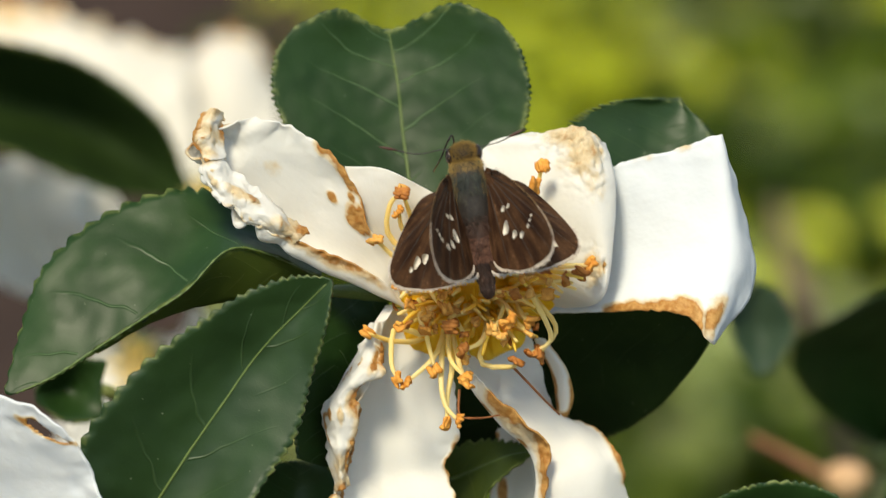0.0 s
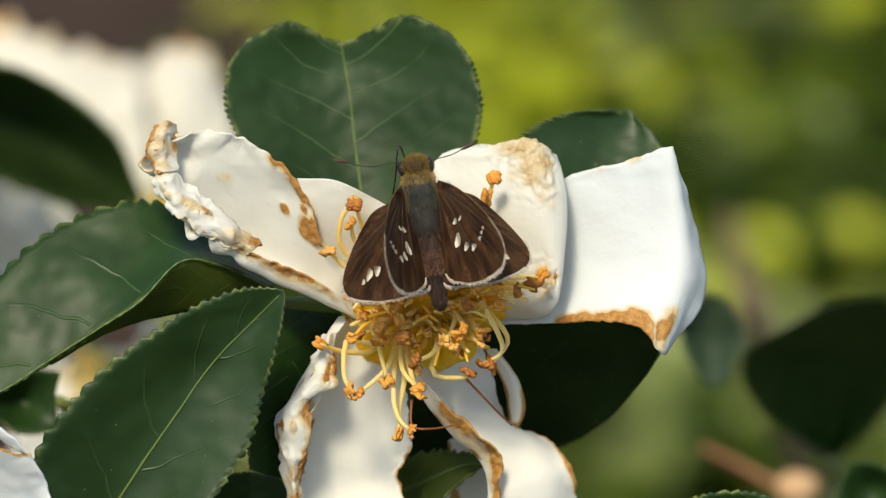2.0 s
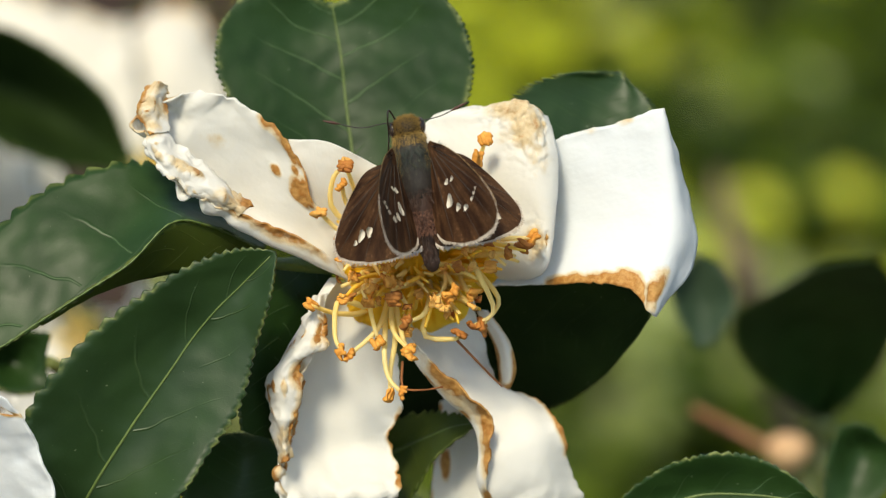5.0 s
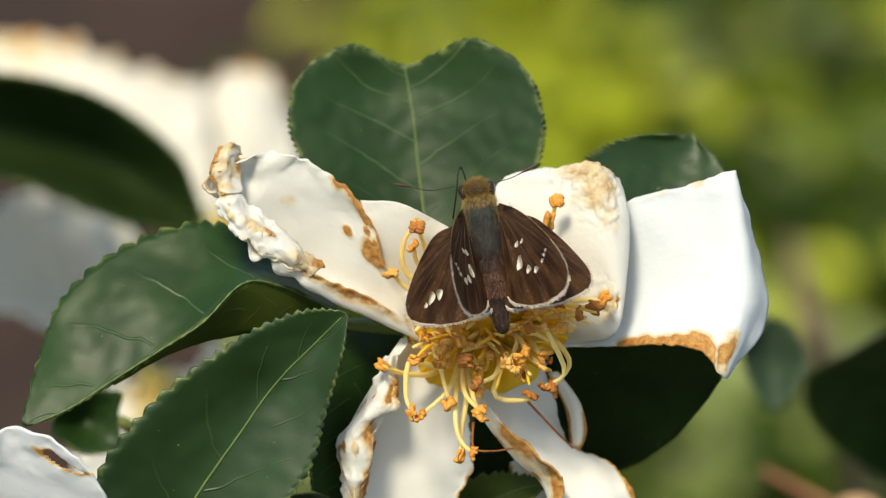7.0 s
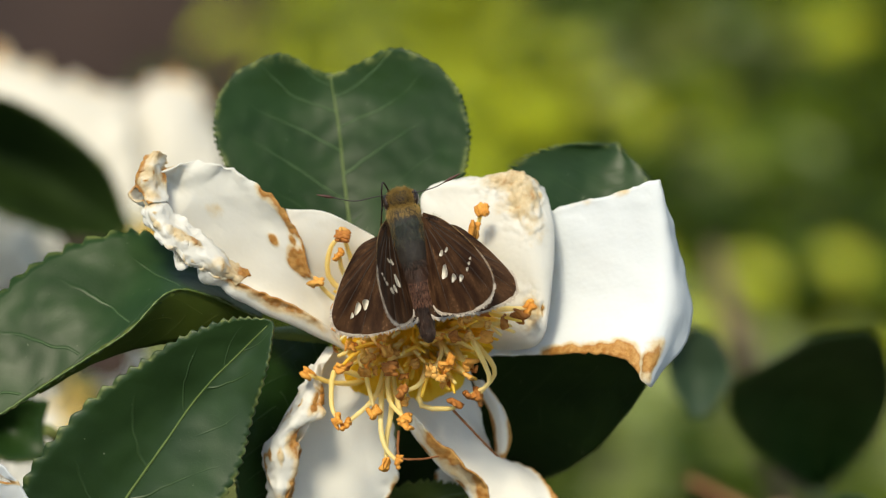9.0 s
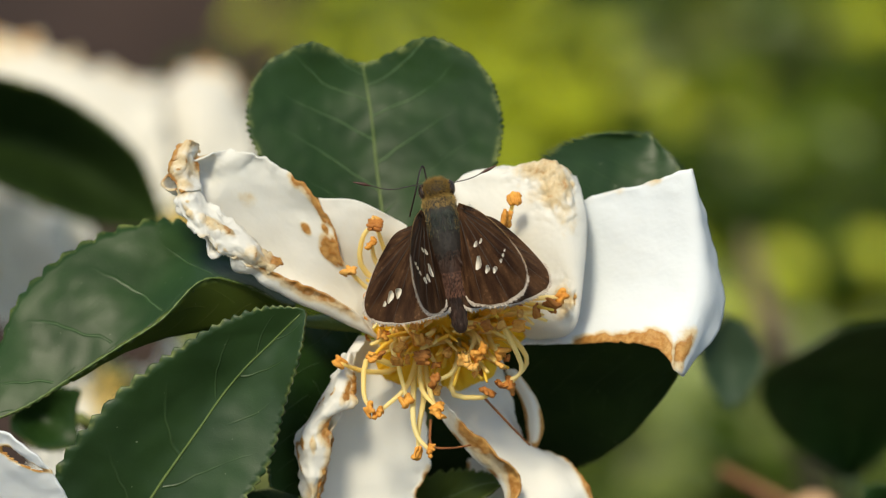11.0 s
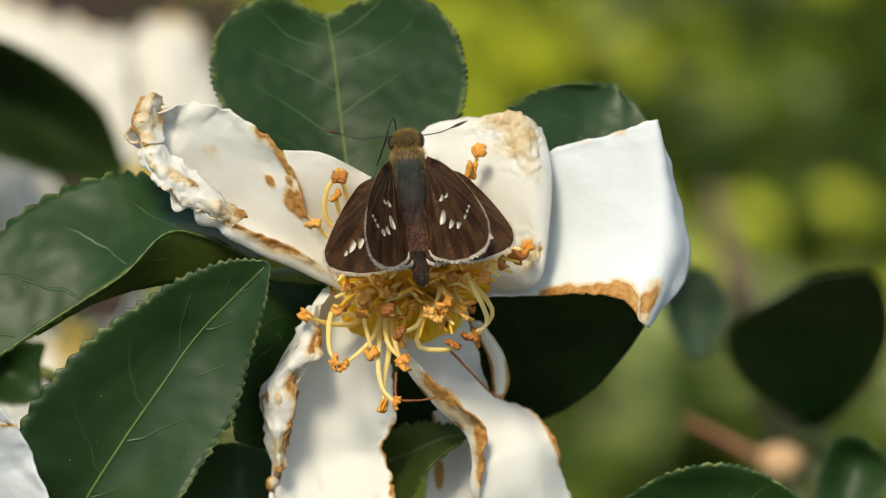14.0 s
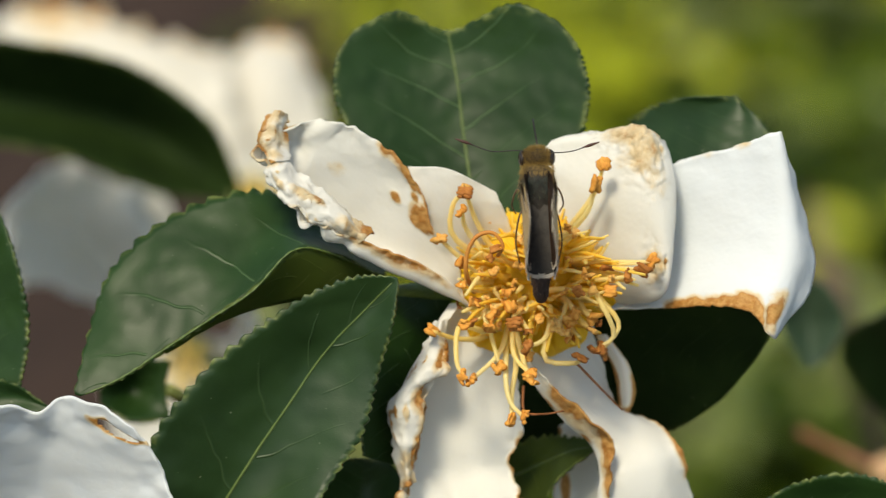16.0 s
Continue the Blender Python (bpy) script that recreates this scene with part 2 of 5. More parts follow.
def petal(parent, ribs, seed, mat=PETAL, wear=(), spots=(), ruffle=0.5, crumple=0.0, ragged=0.35, label="", nu=64, nv=48, name="petal", slit=None, frill=None, crinkle=0.0):
    """A petal from ribs that run across it, from its foot to its tip. wear: margins that have browned, how far in,
    and from where to where along them. crumple: creases towards the margins."""
    g = spline([spline(r, nv) for r in ribs], nu)
    u, v = np.meshgrid(np.linspace(0, 1, nu), np.linspace(0, 1, nv), indexing="ij")
    near = np.minimum(np.minimum(v, 1 - v) * 2, (1 - u) * 1.6)
    rim = np.clip(1 - near / 0.45, 0, 1) ** 1.5
    g = g + normals_of(g) * (waves(g, 0.32, seed) * ruffle * (0.25 + rim) + waves(g, 0.9, seed + 3) * 0.35 * ruffle * rim)[..., None]
    if frill:
        # a tight wavy hem towards the tip
        amp, start, *edge = frill
        hem = np.clip((u - start) / 0.15, 0, 1) * np.clip(1 - np.minimum(v if edge else 1 - v, (1 - u) * 1.2) / 0.38, 0, 1) ** 0.7
        g = g + normals_of(g) * (hem * amp * (waves(g, 0.3, seed + 21) * 2.0 + waves(g, 0.6, seed + 22) * 1.1 + np.abs(waves(g, 1.5, seed + 23)) * 0.3))[..., None]
    # ragged margins
    mid = g.mean(axis=1, keepdims=True)
    pull = np.clip(1 - np.minimum(v, 1 - v) / 0.06, 0, 1) * (waves(g, 1.1, seed + 9) - 0.1) * ragged
    away = g - mid
    g = g + away / np.maximum(np.linalg.norm(away, axis=2, keepdims=True), 0.5) * pull[..., None]
    w = np.zeros_like(u)
    patchy = 0.55 + 0.75 * waves(g, 0.28, seed + 12)
    for side, reach, lo, hi, *much in wear:
        d, along = {"foot": (u, v), "tip": (1 - u, v), "first": (v, u), "last": (1 - v, u)}[side]
        inside = np.clip((along - lo) / 0.06, 0, 1) * np.clip((hi - along) / 0.06, 0, 1)
        w = np.maximum(w, np.clip(1.15 - d / reach, 0, 1.0) * inside * np.clip(patchy + 0.25, 0, 1.1) * (much[0] if much else 1.0))
    for su, sv, r, s in spots:
        w = np.maximum(w, s * np.clip(1.5 - np.hypot((u - su), (v - sv)) / r, 0, 1))
    if crumple:
        # dried parts crease and shrink
        dry = np.clip(w * 1.3, 0, 1)
        c = np.abs(waves(g, 0.7, seed + 5)) + 0.6 * np.abs(waves(g, 1.7, seed + 6)) + 0.1 * waves(g, 2.6, seed + 8)
        g = g + normals_of(g) * (c * crumple * dry)[..., None]
    if crinkle:
        # sharp papery creases all over, browned along their crests
        crest = (1 - np.abs(waves(g, 0.3, seed + 31)) * 3.0) + 0.4 * (1 - np.abs(waves(g, 0.7, seed + 32)) * 3.0) + 0.12 * waves(g, 1.8, seed + 33)
        fade = np.clip(u / 0.12, 0, 1)
        g = g + normals_of(g) * (crest * crinkle * fade)[..., None]
        w = np.maximum(w, np.clip((crest - 0.95) * 2.2, 0, 0.8) * fade * np.clip(0.6 + 1.2 * waves(g, 0.25, seed + 34), 0, 1))
    faces = grid_faces(nu, nv)
    if slit:
        # a torn opening with a browned rim
        su, sv, ru, rv, turn = slit
        a, b = (u - su), (v - sv)
        d = np.hypot((a * math.cos(turn) + b * math.sin(turn)) / ru, (b * math.cos(turn) - a * math.sin(turn)) / rv) + waves(g, 0.9, seed) * 0.25
        w = np.maximum(w, np.clip(1.9 - d, 0, 1))
        flat = d.ravel()
        faces = [q for q in faces if min(flat[i] for i in q) > 1]
    ob = mesh_part(name, g.reshape(-1, 3), faces, mat, parent, label, uv=np.stack([u, v], -1).reshape(-1, 2), wear=w)
    solid(ob, 0.22)
    return ob


def leaf(parent, ribs, seed, mat=LEAF, teeth=24, bite=0.7, mid=0.5, rib=True, label="", sides=(1, 1), end=0, nu=120, nv=26, wavy=0.26, name="leaf"):
    """A blade from ribs that run across it, from its foot to its tip, with toothed margins and a raised midrib."""
    g = spline([spline(r, nv) for r in ribs], nu)
    u, v = np.meshgrid(np.linspace(0, 1, nu), np.linspace(0, 1, nv), indexing="ij")
    g = g + normals_of(g) * (waves(g, 0.16, seed) * wavy + waves(g, 0.5, seed + 2) * 0.12)[..., None]
    across = np.gradient(g, axis=1)
    across /= np.maximum(np.linalg.norm(across, axis=2, keepdims=True), 1e-6)
    jitter = np.array([noise.noise((x * 9.0, seed * 3.7, 0.5)) for x in np.linspace(0, 1, nu)]) * 0.9
    saw = (np.linspace(0, 1, nu) * teeth + jitter) % 1.0
    saw = np.where(saw < 0.75, (saw / 0.75) ** 0.7, 1 - (saw - 0.75) / 0.25) * np.sin(np.linspace(0.12, 3.05, nu)) ** 0.5
    for k, part in ((0, 1.0), (1, 0.35)):
        g[:, k] -= across[:, k] * (saw * bite * part * sides[0])[:, None]
        g[:, -1 - k] += across[:, -1 - k] * (saw * bite * part * sides[1])[:, None]
    if end:
        along = g[-1] - g[-3]
        along /= np.maximum(np.linalg.norm(along, axis=1, keepdims=True), 1e-6)
        s2 = (np.linspace(0, 1, nv) * end) % 1.0
        g[-1] += along * (s2 * bite * 0.6)[:, None]
    s = np.where(v < mid, v / mid * 0.5, 0.5 + (v - mid) / (1 - mid) * 0.5) if 0 < mid < 1 else v * 0.5 + (0.5 if mid == 0 else 0)
    margin = np.maximum(np.abs(v - 0.5) * 2, np.where(end > 0, u, 0)) ** 6
    ob = mesh_part(name, g.reshape(-1, 3), grid_faces(nu, nv), mat, parent, label, uv=np.stack([u, s], -1).reshape(-1, 2), margin=margin)
    solid(ob, 0.28)
    if rib:
        j = int(round(mid * (nv - 1)))
        n = normals_of(g)
        line = g[:, j] + n[:, j] * 0.1 * (1 if n[:, j, 2].mean() > 0 else -1)
        tube_part("midrib", line[:: 4], np.linspace(0.24, 0.09, len(line[:: 4])), RIB, ob, sides=6)
    return ob


def tube(points, radii, sides=8, caps=True):
    p = np.asarray(points, float)
    r = np.broadcast_to(np.asarray(radii, float), (len(p),))
    t = np.gradient(p, axis=0)
    t /= np.maximum(np.linalg.norm(t, axis=1, keepdims=True), 1e-9)
    ref = np.array([0.31, 0.22, 0.92])
    a = np.cross(t, ref)
    a /= np.maximum(np.linalg.norm(a, axis=1, keepdims=True), 1e-9)
    b = np.cross(t, a)
    ang = np.linspace(0, 2 * np.pi, sides, endpoint=False)
    ring = p[:, None] + r[:, None, None] * (np.cos(ang)[None, :, None] * a[:, None] + np.sin(ang)[None, :, None] * b[:, None])
    verts = ring.reshape(-1, 3)
    faces = [(i * sides + k, i * sides + (k + 1) % sides, (i + 1) * sides + (k + 1) % sides, (i + 1) * sides + k)
             for i in range(len(p) - 1) for k in range(sides)]
    if caps:
        faces += [tuple(range(sides))[::-1], tuple((len(p) - 1) * sides + k for k in range(sides))]
    return verts, faces


def tube_part(name, points, radii, mat, parent, label="", sides=8):
    v, f = tube(points, radii, sides)
    return mesh_part(name, v, f, mat, parent, label)


def twig(parent, points, r0, r1, mat=STEM, name="twig", label="", n=24):
    line = spline(points, n)
    return tube_part(name, line, np.linspace(r0, r1, n) * (1 + 0.06 * np.sin(np.arange(n) * 1.7)), mat, parent, label)


def ball(cx, cy, cz, rx, ry, rz, nu=16, nv=20, bend=None):
    a, b = np.meshgrid(np.linspace(0, np.pi, nu), np.linspace(0, 2 * np.pi, nv, endpoint=False), indexing="ij")
    v = np.stack([rx * np.sin(a) * np.cos(b), ry * np.cos(a), rz * np.sin(a) * np.sin(b)], -1).reshape(-1, 3)
    if bend is not None:
        v = bend(v)
    f = [(i * nv + j, i * nv + (j + 1) % nv, (i + 1) * nv + (j + 1) % nv, (i + 1) * nv + j) for i in range(nu - 1) for j in range(nv)]
    return v + np.array((cx, cy, cz)), f


def join(pieces):
    verts, faces, k = [], [], 0
    for v, f in pieces:
        verts.append(np.asarray(v))
        faces += [tuple(i + k for i in q) for q in f]
        k += len(v)
    return np.concatenate(verts), faces


# ---- ground and distance ----
def ground():
    n = 90
    x = np.sign(np.linspace(-1, 1, n)) * np.abs(np.linspace(-1, 1, n)) ** 5 * 400
    X, Y = np.meshgrid(x, x + 1.4, indexing="ij")
    Z = np.array([noise.noise((a * 4, b * 4, 0)) * 0.02 + noise.noise((a * 17, b * 17, 3)) * 0.008 for a, b in zip(X.ravel(), Y.ravel())])
    me = bpy.data.meshes.new("ground")
    me.from_pydata(np.stack([X.ravel(), Y.ravel(), Z], -1).tolist(), [], grid_faces(n, n))
    me.polygons.foreach_set("use_smooth", [True] * len(me.polygons))
    me.materials.append(SOIL)
    tagged(new("ground", me), "bare dark brown garden soil, out of focus", "ground", kind="structure")


def undergrowth_material(name, a, b, c):
    n = Nodes(name)
    info = n.node("NewGeometry").outputs["Random Per Island"]
    col = n.ramp(info, (0.0, a), (0.5, b), (1.0, c))
    col = n.mix(n.math("MULTIPLY", n.noise(60, 3), 0.3), col, rgb(*a))
    n.set(Base_Color=col, Roughness=0.5, Specular_IOR_Level=0.2)
    n.translucent(col, 0.35)
    return n.mat


def undergrowth(name, count, area, size, mat, label, seed, height, share, loose=0.02):
    """Many small bent leaves on short stalks, in tufts. share(x, y): how likely a tuft grows there."""
    rng = np.random.default_rng(seed)
    verts, faces = [], []
    x0, x1, y0, y1 = area
    tufts = np.stack([rng.uniform(x0, x1, count // 14), rng.uniform(y0, y1, count // 14)], -1)
    for cx, cy in tufts:
        if rng.uniform() > share(cx, cy):
            continue
        h = height * rng.uniform(0.35, 1.0)
        for _ in range(14):
            px, py = cx + rng.normal(0, loose), cy + rng.normal(0, loose)
            pz = h * rng.uniform(0.25, 1.0)
            a, tilt = rng.uniform(0, 2 * np.pi), rng.uniform(-0.5, 0.7)
            L = size * rng.uniform(0.6, 1.3)
            W = L * rng.uniform(0.25, 0.42)
            f = np.array((np.cos(a) * np.cos(tilt), np.sin(a) * np.cos(tilt), np.sin(tilt)))
            s = np.array((-np.sin(a), np.cos(a), 0.0))
            up = np.cross(f, s)
            p = np.array((px, py, pz))
            k = len(verts)
            for q, w, d in ((0, 0.12, 0), (0.3, 0.9, 0.08), (0.65, 0.8, 0.06), (1.0, 0.05, -0.1)):
                c = p + f * L * q + up * L * d
                verts += [c - s * W * w + up * W * 0.25 * w, c, c + s * W * w + up * W * 0.25 * w]
            for i in range(3):
                for j in range(2):
                    faces.append((k + i * 3 + j, k + i * 3 + j + 1, k + i * 3 + j + 4, k + i * 3 + j + 3))
            # stalk to the ground
            k = len(verts)
            g0 = np.array((cx + (px - cx) * 0.3, cy + (py - cy) * 0.3, -0.01))
            verts += [g0 - s * 0.0012, g0 + s * 0.0012, p + s * 0.0008, p - s * 0.0008]
            faces.append((k, k + 1, k + 2, k + 3))
    me = bpy.data.meshes.new(name)
    me.from_pydata([tuple(v) for v in verts], [], faces)
    me.polygons.foreach_set("use_smooth", [True] * len(me.polygons))
    me.materials.append(mat)
    return tagged(new(name, me), label, "plants", kind="stuff")


def rise(x, lo, hi):
    q = min(1.0, max(0.0, (x - lo) / (hi - lo)))
    return q * q * (3 - 2 * q)


def bed(x, y):
    """Bare soil lies on one side of the bush, weeds grow on the other."""
    ragged = 0.08 * noise.noise((x * 13, y * 13, 7.0))
    thins = rise(0.47 - x + ragged, 0.0, 0.14) * rise(y - 0.74 + ragged, 0.0, 0.14)
    return thins * rise(x + 0.03 * noise.noise((x * 9, y * 9, 1.0)), -0.075, -0.045) * (1 - 0.85 * math.exp(-((x - 0.142 - 0.05 * (y - 1.25)) / 0.018) ** 2))


def clumps(x, y, scale, shift, lo=-0.25, hi=0.3):
    return rise(noise.noise((x * scale + shift, y * scale * 0.6, 5.0)), lo, hi)


def spread_of(x, y, places):
    """The sum of soft round patches (x, y, radius, weight)."""
    return min(1.0, sum(w * math.exp(-(((x - a) / r) ** 2 + ((y - b) / (r * 1.8)) ** 2)) for a, b, r, w in places))


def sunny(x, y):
    """The yellow-green weeds: sunlight put into their colour, in patches placed to fit the camera's view."""
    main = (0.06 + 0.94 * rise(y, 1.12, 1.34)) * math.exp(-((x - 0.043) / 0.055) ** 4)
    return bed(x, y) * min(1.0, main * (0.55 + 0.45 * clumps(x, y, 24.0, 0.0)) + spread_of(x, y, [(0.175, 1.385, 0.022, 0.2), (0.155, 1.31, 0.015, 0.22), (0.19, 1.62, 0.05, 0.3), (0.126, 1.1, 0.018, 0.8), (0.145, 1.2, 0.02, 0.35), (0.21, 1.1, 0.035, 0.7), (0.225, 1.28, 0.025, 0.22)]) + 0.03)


# Dark green weeds, whose colour stands in for shaded gaps.
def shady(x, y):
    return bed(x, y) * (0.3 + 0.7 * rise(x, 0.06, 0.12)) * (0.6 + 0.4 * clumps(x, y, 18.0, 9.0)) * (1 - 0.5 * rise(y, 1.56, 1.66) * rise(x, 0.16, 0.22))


# Pale tufts stand in for leaf highlights, placed to fit the camera's view.
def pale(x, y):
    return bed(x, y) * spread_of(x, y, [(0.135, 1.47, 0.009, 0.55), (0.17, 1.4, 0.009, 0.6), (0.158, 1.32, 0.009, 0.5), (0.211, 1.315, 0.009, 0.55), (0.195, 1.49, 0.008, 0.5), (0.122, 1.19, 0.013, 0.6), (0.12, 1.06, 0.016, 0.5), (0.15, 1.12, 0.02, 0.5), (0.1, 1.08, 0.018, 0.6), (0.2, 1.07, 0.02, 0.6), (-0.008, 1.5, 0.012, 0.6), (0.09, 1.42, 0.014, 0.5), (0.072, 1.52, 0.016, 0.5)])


def beyond(x, y):
    """Everywhere round the bed, but not in it."""
    return 1.0 if ((x + 0.35) / 1.0) ** 2 + ((y - 0.4) / 1.75) ** 2 > 1 and not (-0.3 < x < 0.45 and 0.2 < y < 1.8) else 0.0


ground()
# Dark, lime and pale weed tones: shade, sunlight and highlights put into colour.
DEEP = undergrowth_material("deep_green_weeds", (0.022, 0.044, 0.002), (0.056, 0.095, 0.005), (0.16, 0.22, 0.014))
LIME = undergrowth_material("sunlit_lime_weeds", (0.24, 0.28, 0.014), (0.52, 0.57, 0.034), (0.8, 0.83, 0.12))
HIGHLIGHT = undergrowth_material("highlight_weeds", (0.2, 0.25, 0.07), (0.42, 0.48, 0.18), (0.7, 0.74, 0.42))
NEAR = (-0.3, 0.45, 0.75, 1.8)
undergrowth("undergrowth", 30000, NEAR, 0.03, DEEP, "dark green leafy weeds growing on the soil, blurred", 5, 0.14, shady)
undergrowth("undergrowth", 17000, NEAR, 0.028, LIME, "yellow-green leafy weeds, sunlight put into their colour, blurred", 6, 0.18, sunny)
undergrowth("undergrowth", 42000, (-0.03, 0.25, 0.95, 1.6), 0.02, HIGHLIGHT, "pale weeds standing in for leaf highlights, blurred", 7, 0.16, pale, 0.007)
undergrowth("undergrowth", 15000, (-4.0, 4.0, -3.0, 5.0), 0.07, DEEP, "dark green weeds farther off on the soil", 8, 0.2, beyond, 0.06)


# ---- a neighbouring stem ----
stem_foot = BASE.inverted() @ Vector((0.2, 0.75, 0.0)) / MM
neighbour = thing("woody_stem", *stem_foot, "brown woody stem of a neighbouring plant, blurred", "stem")
STEM_LINE = [tuple(stem_foot), (86.6, -32.7, -475.0), (80.2, -12.5, -475.0), (76.2, 2.6, -475.0), (74.2, 11.5, -475.0)]
tube_part("stem", spline(STEM_LINE, 30), np.interp(np.arange(30), [0, 12, 24, 29], [3.6, 3.2, 2.2, 0.6]), plain_material("pinkish_bark", (0.13, 0.09, 0.06), (0.2, 0.145, 0.1), 200, 0.85, 0.8, depth=0.001), neighbour, "pinkish-brown bark")


# ---- the shrub ----
def plane_of(x, y, z):
    """A world point in millimetres of the picture plane."""
    p = BASE.inverted() @ Vector((x, y, z))
    return tuple(c / MM for c in p)


ROOT = plane_of(0.03, 0.16, 0.0)
FOOT = (3.5, -5.8, -17.0)
shrub = thing("camellia_shrub", *ROOT, "tea camellia shrub with glossy dark green toothed leaves", "shrub")
FORK = plane_of(0.025, 0.12, 0.62)
twig(shrub, [ROOT, plane_of(0.02, 0.15, 0.25), plane_of(0.03, 0.14, 0.48), FORK], 6.0, 3.2, BARK, "stem", "grey-brown woody stem")
twig(shrub, [FORK, plane_of(0.012, 0.07, 0.69), FOOT], 3.0, 1.5, STEM, "twig", "green-brown flowering twig")


def stalk(points, r0=0.9, r1=0.7):
    twig(shrub, points, r0, r1, STEM, "stalk", n=14)


# heart-shaped leaf above the blossom
leaf(shrub, [
    [(-4.0, 0.1, -11.5), (-3.0, 0.1, -12.2), (-1.9, 0.1, -11.5)],
    [(-11.8, 6.1, -11.5), (-3.7, 7.2, -14.4), (4.9, 6.1, -10.8)],
    [(-16.2, 11.9, -12.2), (-4.4, 13.0, -15.8), (8.6, 12.6, -11.5)],
    [(-19.0, 17.1, -13.0), (-5.0, 18.8, -16.6), (9.6, 17.7, -11.5)],
    [(-19.0, 21.9, -13.7), (-5.6, 22.4, -17.3), (8.6, 22.6, -12.2)],
    [(-17.0, 25.3, -14.4), (-11.9, 27.3, -15.1), (-6.1, 25.1, -17.3), (1.0, 27.9, -14.4), (6.3, 26.0, -13.0)],
], 1, LEAF_HEART, wavy=0.15, teeth=34, bite=0.6, end=20, nv=90, label="heart-shaped glossy green leaf with a notched tip and pale midrib")
stalk([(-3.0, 0.2, -12.2), (-0.3, -3.2, -13.7), FOOT])
# leaf behind the middle petal
leaf(shrub, [
    [(19.0, 6.2, -10.5), (24.0, 6.8, -13.0), (27.2, 7.1, -11.5)],
    [(15.5, 12.9, -12.0), (24.4, 10.7, -14.6), (30.0, 9.9, -12.7)],
    [(16.4, 15.0, -12.6), (25.6, 13.9, -16.2), (30.0, 12.8, -14.6)],
    [(19.9, 16.6, -13.8), (26.5, 15.8, -16.8), (29.0, 14.8, -15.8)],
    [(23.4, 17.2, -14.8), (26.9, 16.7, -17.0), (28.1, 16.0, -16.4)],
], 2, LEAF_KEEL, wavy=0.1, teeth=20, bite=1.6, end=11, nv=70, rib=False, label="dark green toothed leaf half hidden by petals")
stalk([(24.4, 6.9, -18.0), (14.1, -1.2, -20.0), FOOT])
# large folded leaf
fold = leaf(shrub, [
    [(-12.5, 0.1, -14.0), (-13.1, -1.4, -14.0), (-13.9, -3.2, -9.0)],
    [(-19.4, 3.6, -10.0), (-19.3, 1.0, -8.0), (-19.6, -0.6, -2.0)],
    [(-24.4, 5.8, -8.0), (-24.6, 2.3, -5.0), (-23.9, -0.4, 1.0)],
    [(-30.0, 6.1, -6.0), (-29.2, 0.1, -3.0), (-28.3, -4.6, 2.0)],
    [(-37.5, 3.5, -5.0), (-35.3, -2.4, -1.0), (-32.9, -7.7, 2.0)],
    [(-44.0, -2.1, -3.0), (-41.5, -7.4, 0.0), (-38.5, -11.3, 2.0)],
    [(-46.7, -9.6, -1.0), (-44.8, -12.4, 1.0), (-42.9, -14.1, 2.0)],
    [(-48.2, -15.9, 2.0), (-47.7, -16.1, 2.0), (-47.0, -15.9, 2.0)],
], 3, teeth=26, bite=1.0, mid=0.92, rib=False, sides=(1, 0.35), label="broad green leaf with its lower half folded under")
leaf(fold, [
    [(-14.2, -3.2, -8.0), (-14.1, -4.1, -9.0)],
    [(-19.9, -0.4, -1.4), (-18.5, -4.8, -4.0)],
    [(-23.9, -0.3, 1.3), (-22.9, -5.7, -3.0)],
    [(-28.2, -4.5, 2.3), (-27.9, -6.6, -1.0)],
    [(-32.9, -7.6, 2.3), (-32.4, -8.2, 1.0)],
    [(-38.5, -11.2, 2.2), (-38.1, -11.5, 1.6)],
], 4, LEAF_OLIVE, teeth=16, bite=0.25, sides=(1, 0), rib=False, nv=10, wavy=0.15, label="olive underside folded up", name="leaf_fold")
tube_part("leaf_edge", spline([(-14.2, -3.1, -7.6), (-19.9, -0.4, -1.0), (-23.9, -0.2, 1.6), (-28.2, -4.5, 2.6), (-32.9, -7.6, 2.6), (-38.5, -11.2, 2.6), (-42.8, -14.0, 2.5), (-47.0, -15.9, 2.3)], 70),
          0.06 + 0.13 * np.abs(np.sin(np.arange(70) * 1.15)) ** 3, RIB, fold, "pale yellow-green margin", 6)
stalk([(-13.1, -1.4, -14.0), (-6.8, -2.5, -18.0), FOOT])
# pointed leaf in front
leaf(shrub, [
    [(-36.4, -36.4, -3.0), (-35.9, -35.9, -4.0), (-34.5, -36.3, -3.0)],
    [(-40.2, -28.4, 4.0), (-32.7, -30.3, -1.0), (-23.8, -30.9, 4.0)],
    [(-38.8, -20.6, 5.5), (-28.3, -23.5, 0.5), (-19.6, -25.3, 4.0)],
    [(-32.0, -12.4, 6.0), (-23.9, -17.1, 1.5), (-16.3, -20.1, 4.0)],
    [(-24.0, -6.6, 6.0), (-19.7, -11.1, 2.5), (-14.6, -13.9, 4.0)],
    [(-17.5, -3.6, 6.0), (-15.6, -6.8, 4.0), (-12.9, -8.3, 6.0)],
    [(-12.8, -3.1, 6.0), (-12.2, -3.3, 6.0), (-12.0, -3.8, 6.0)],
], 5, LEAF_KEEL, teeth=32, bite=0.85, sides=(1, 0.6), label="pointed glossy dark green leaf with toothed edges")
stalk([(-35.9, -35.9, -4.0), (-25.5, -41.2, -30.0), (-5.9, -32.1, -55.0), FORK], 1.0, 1.2)
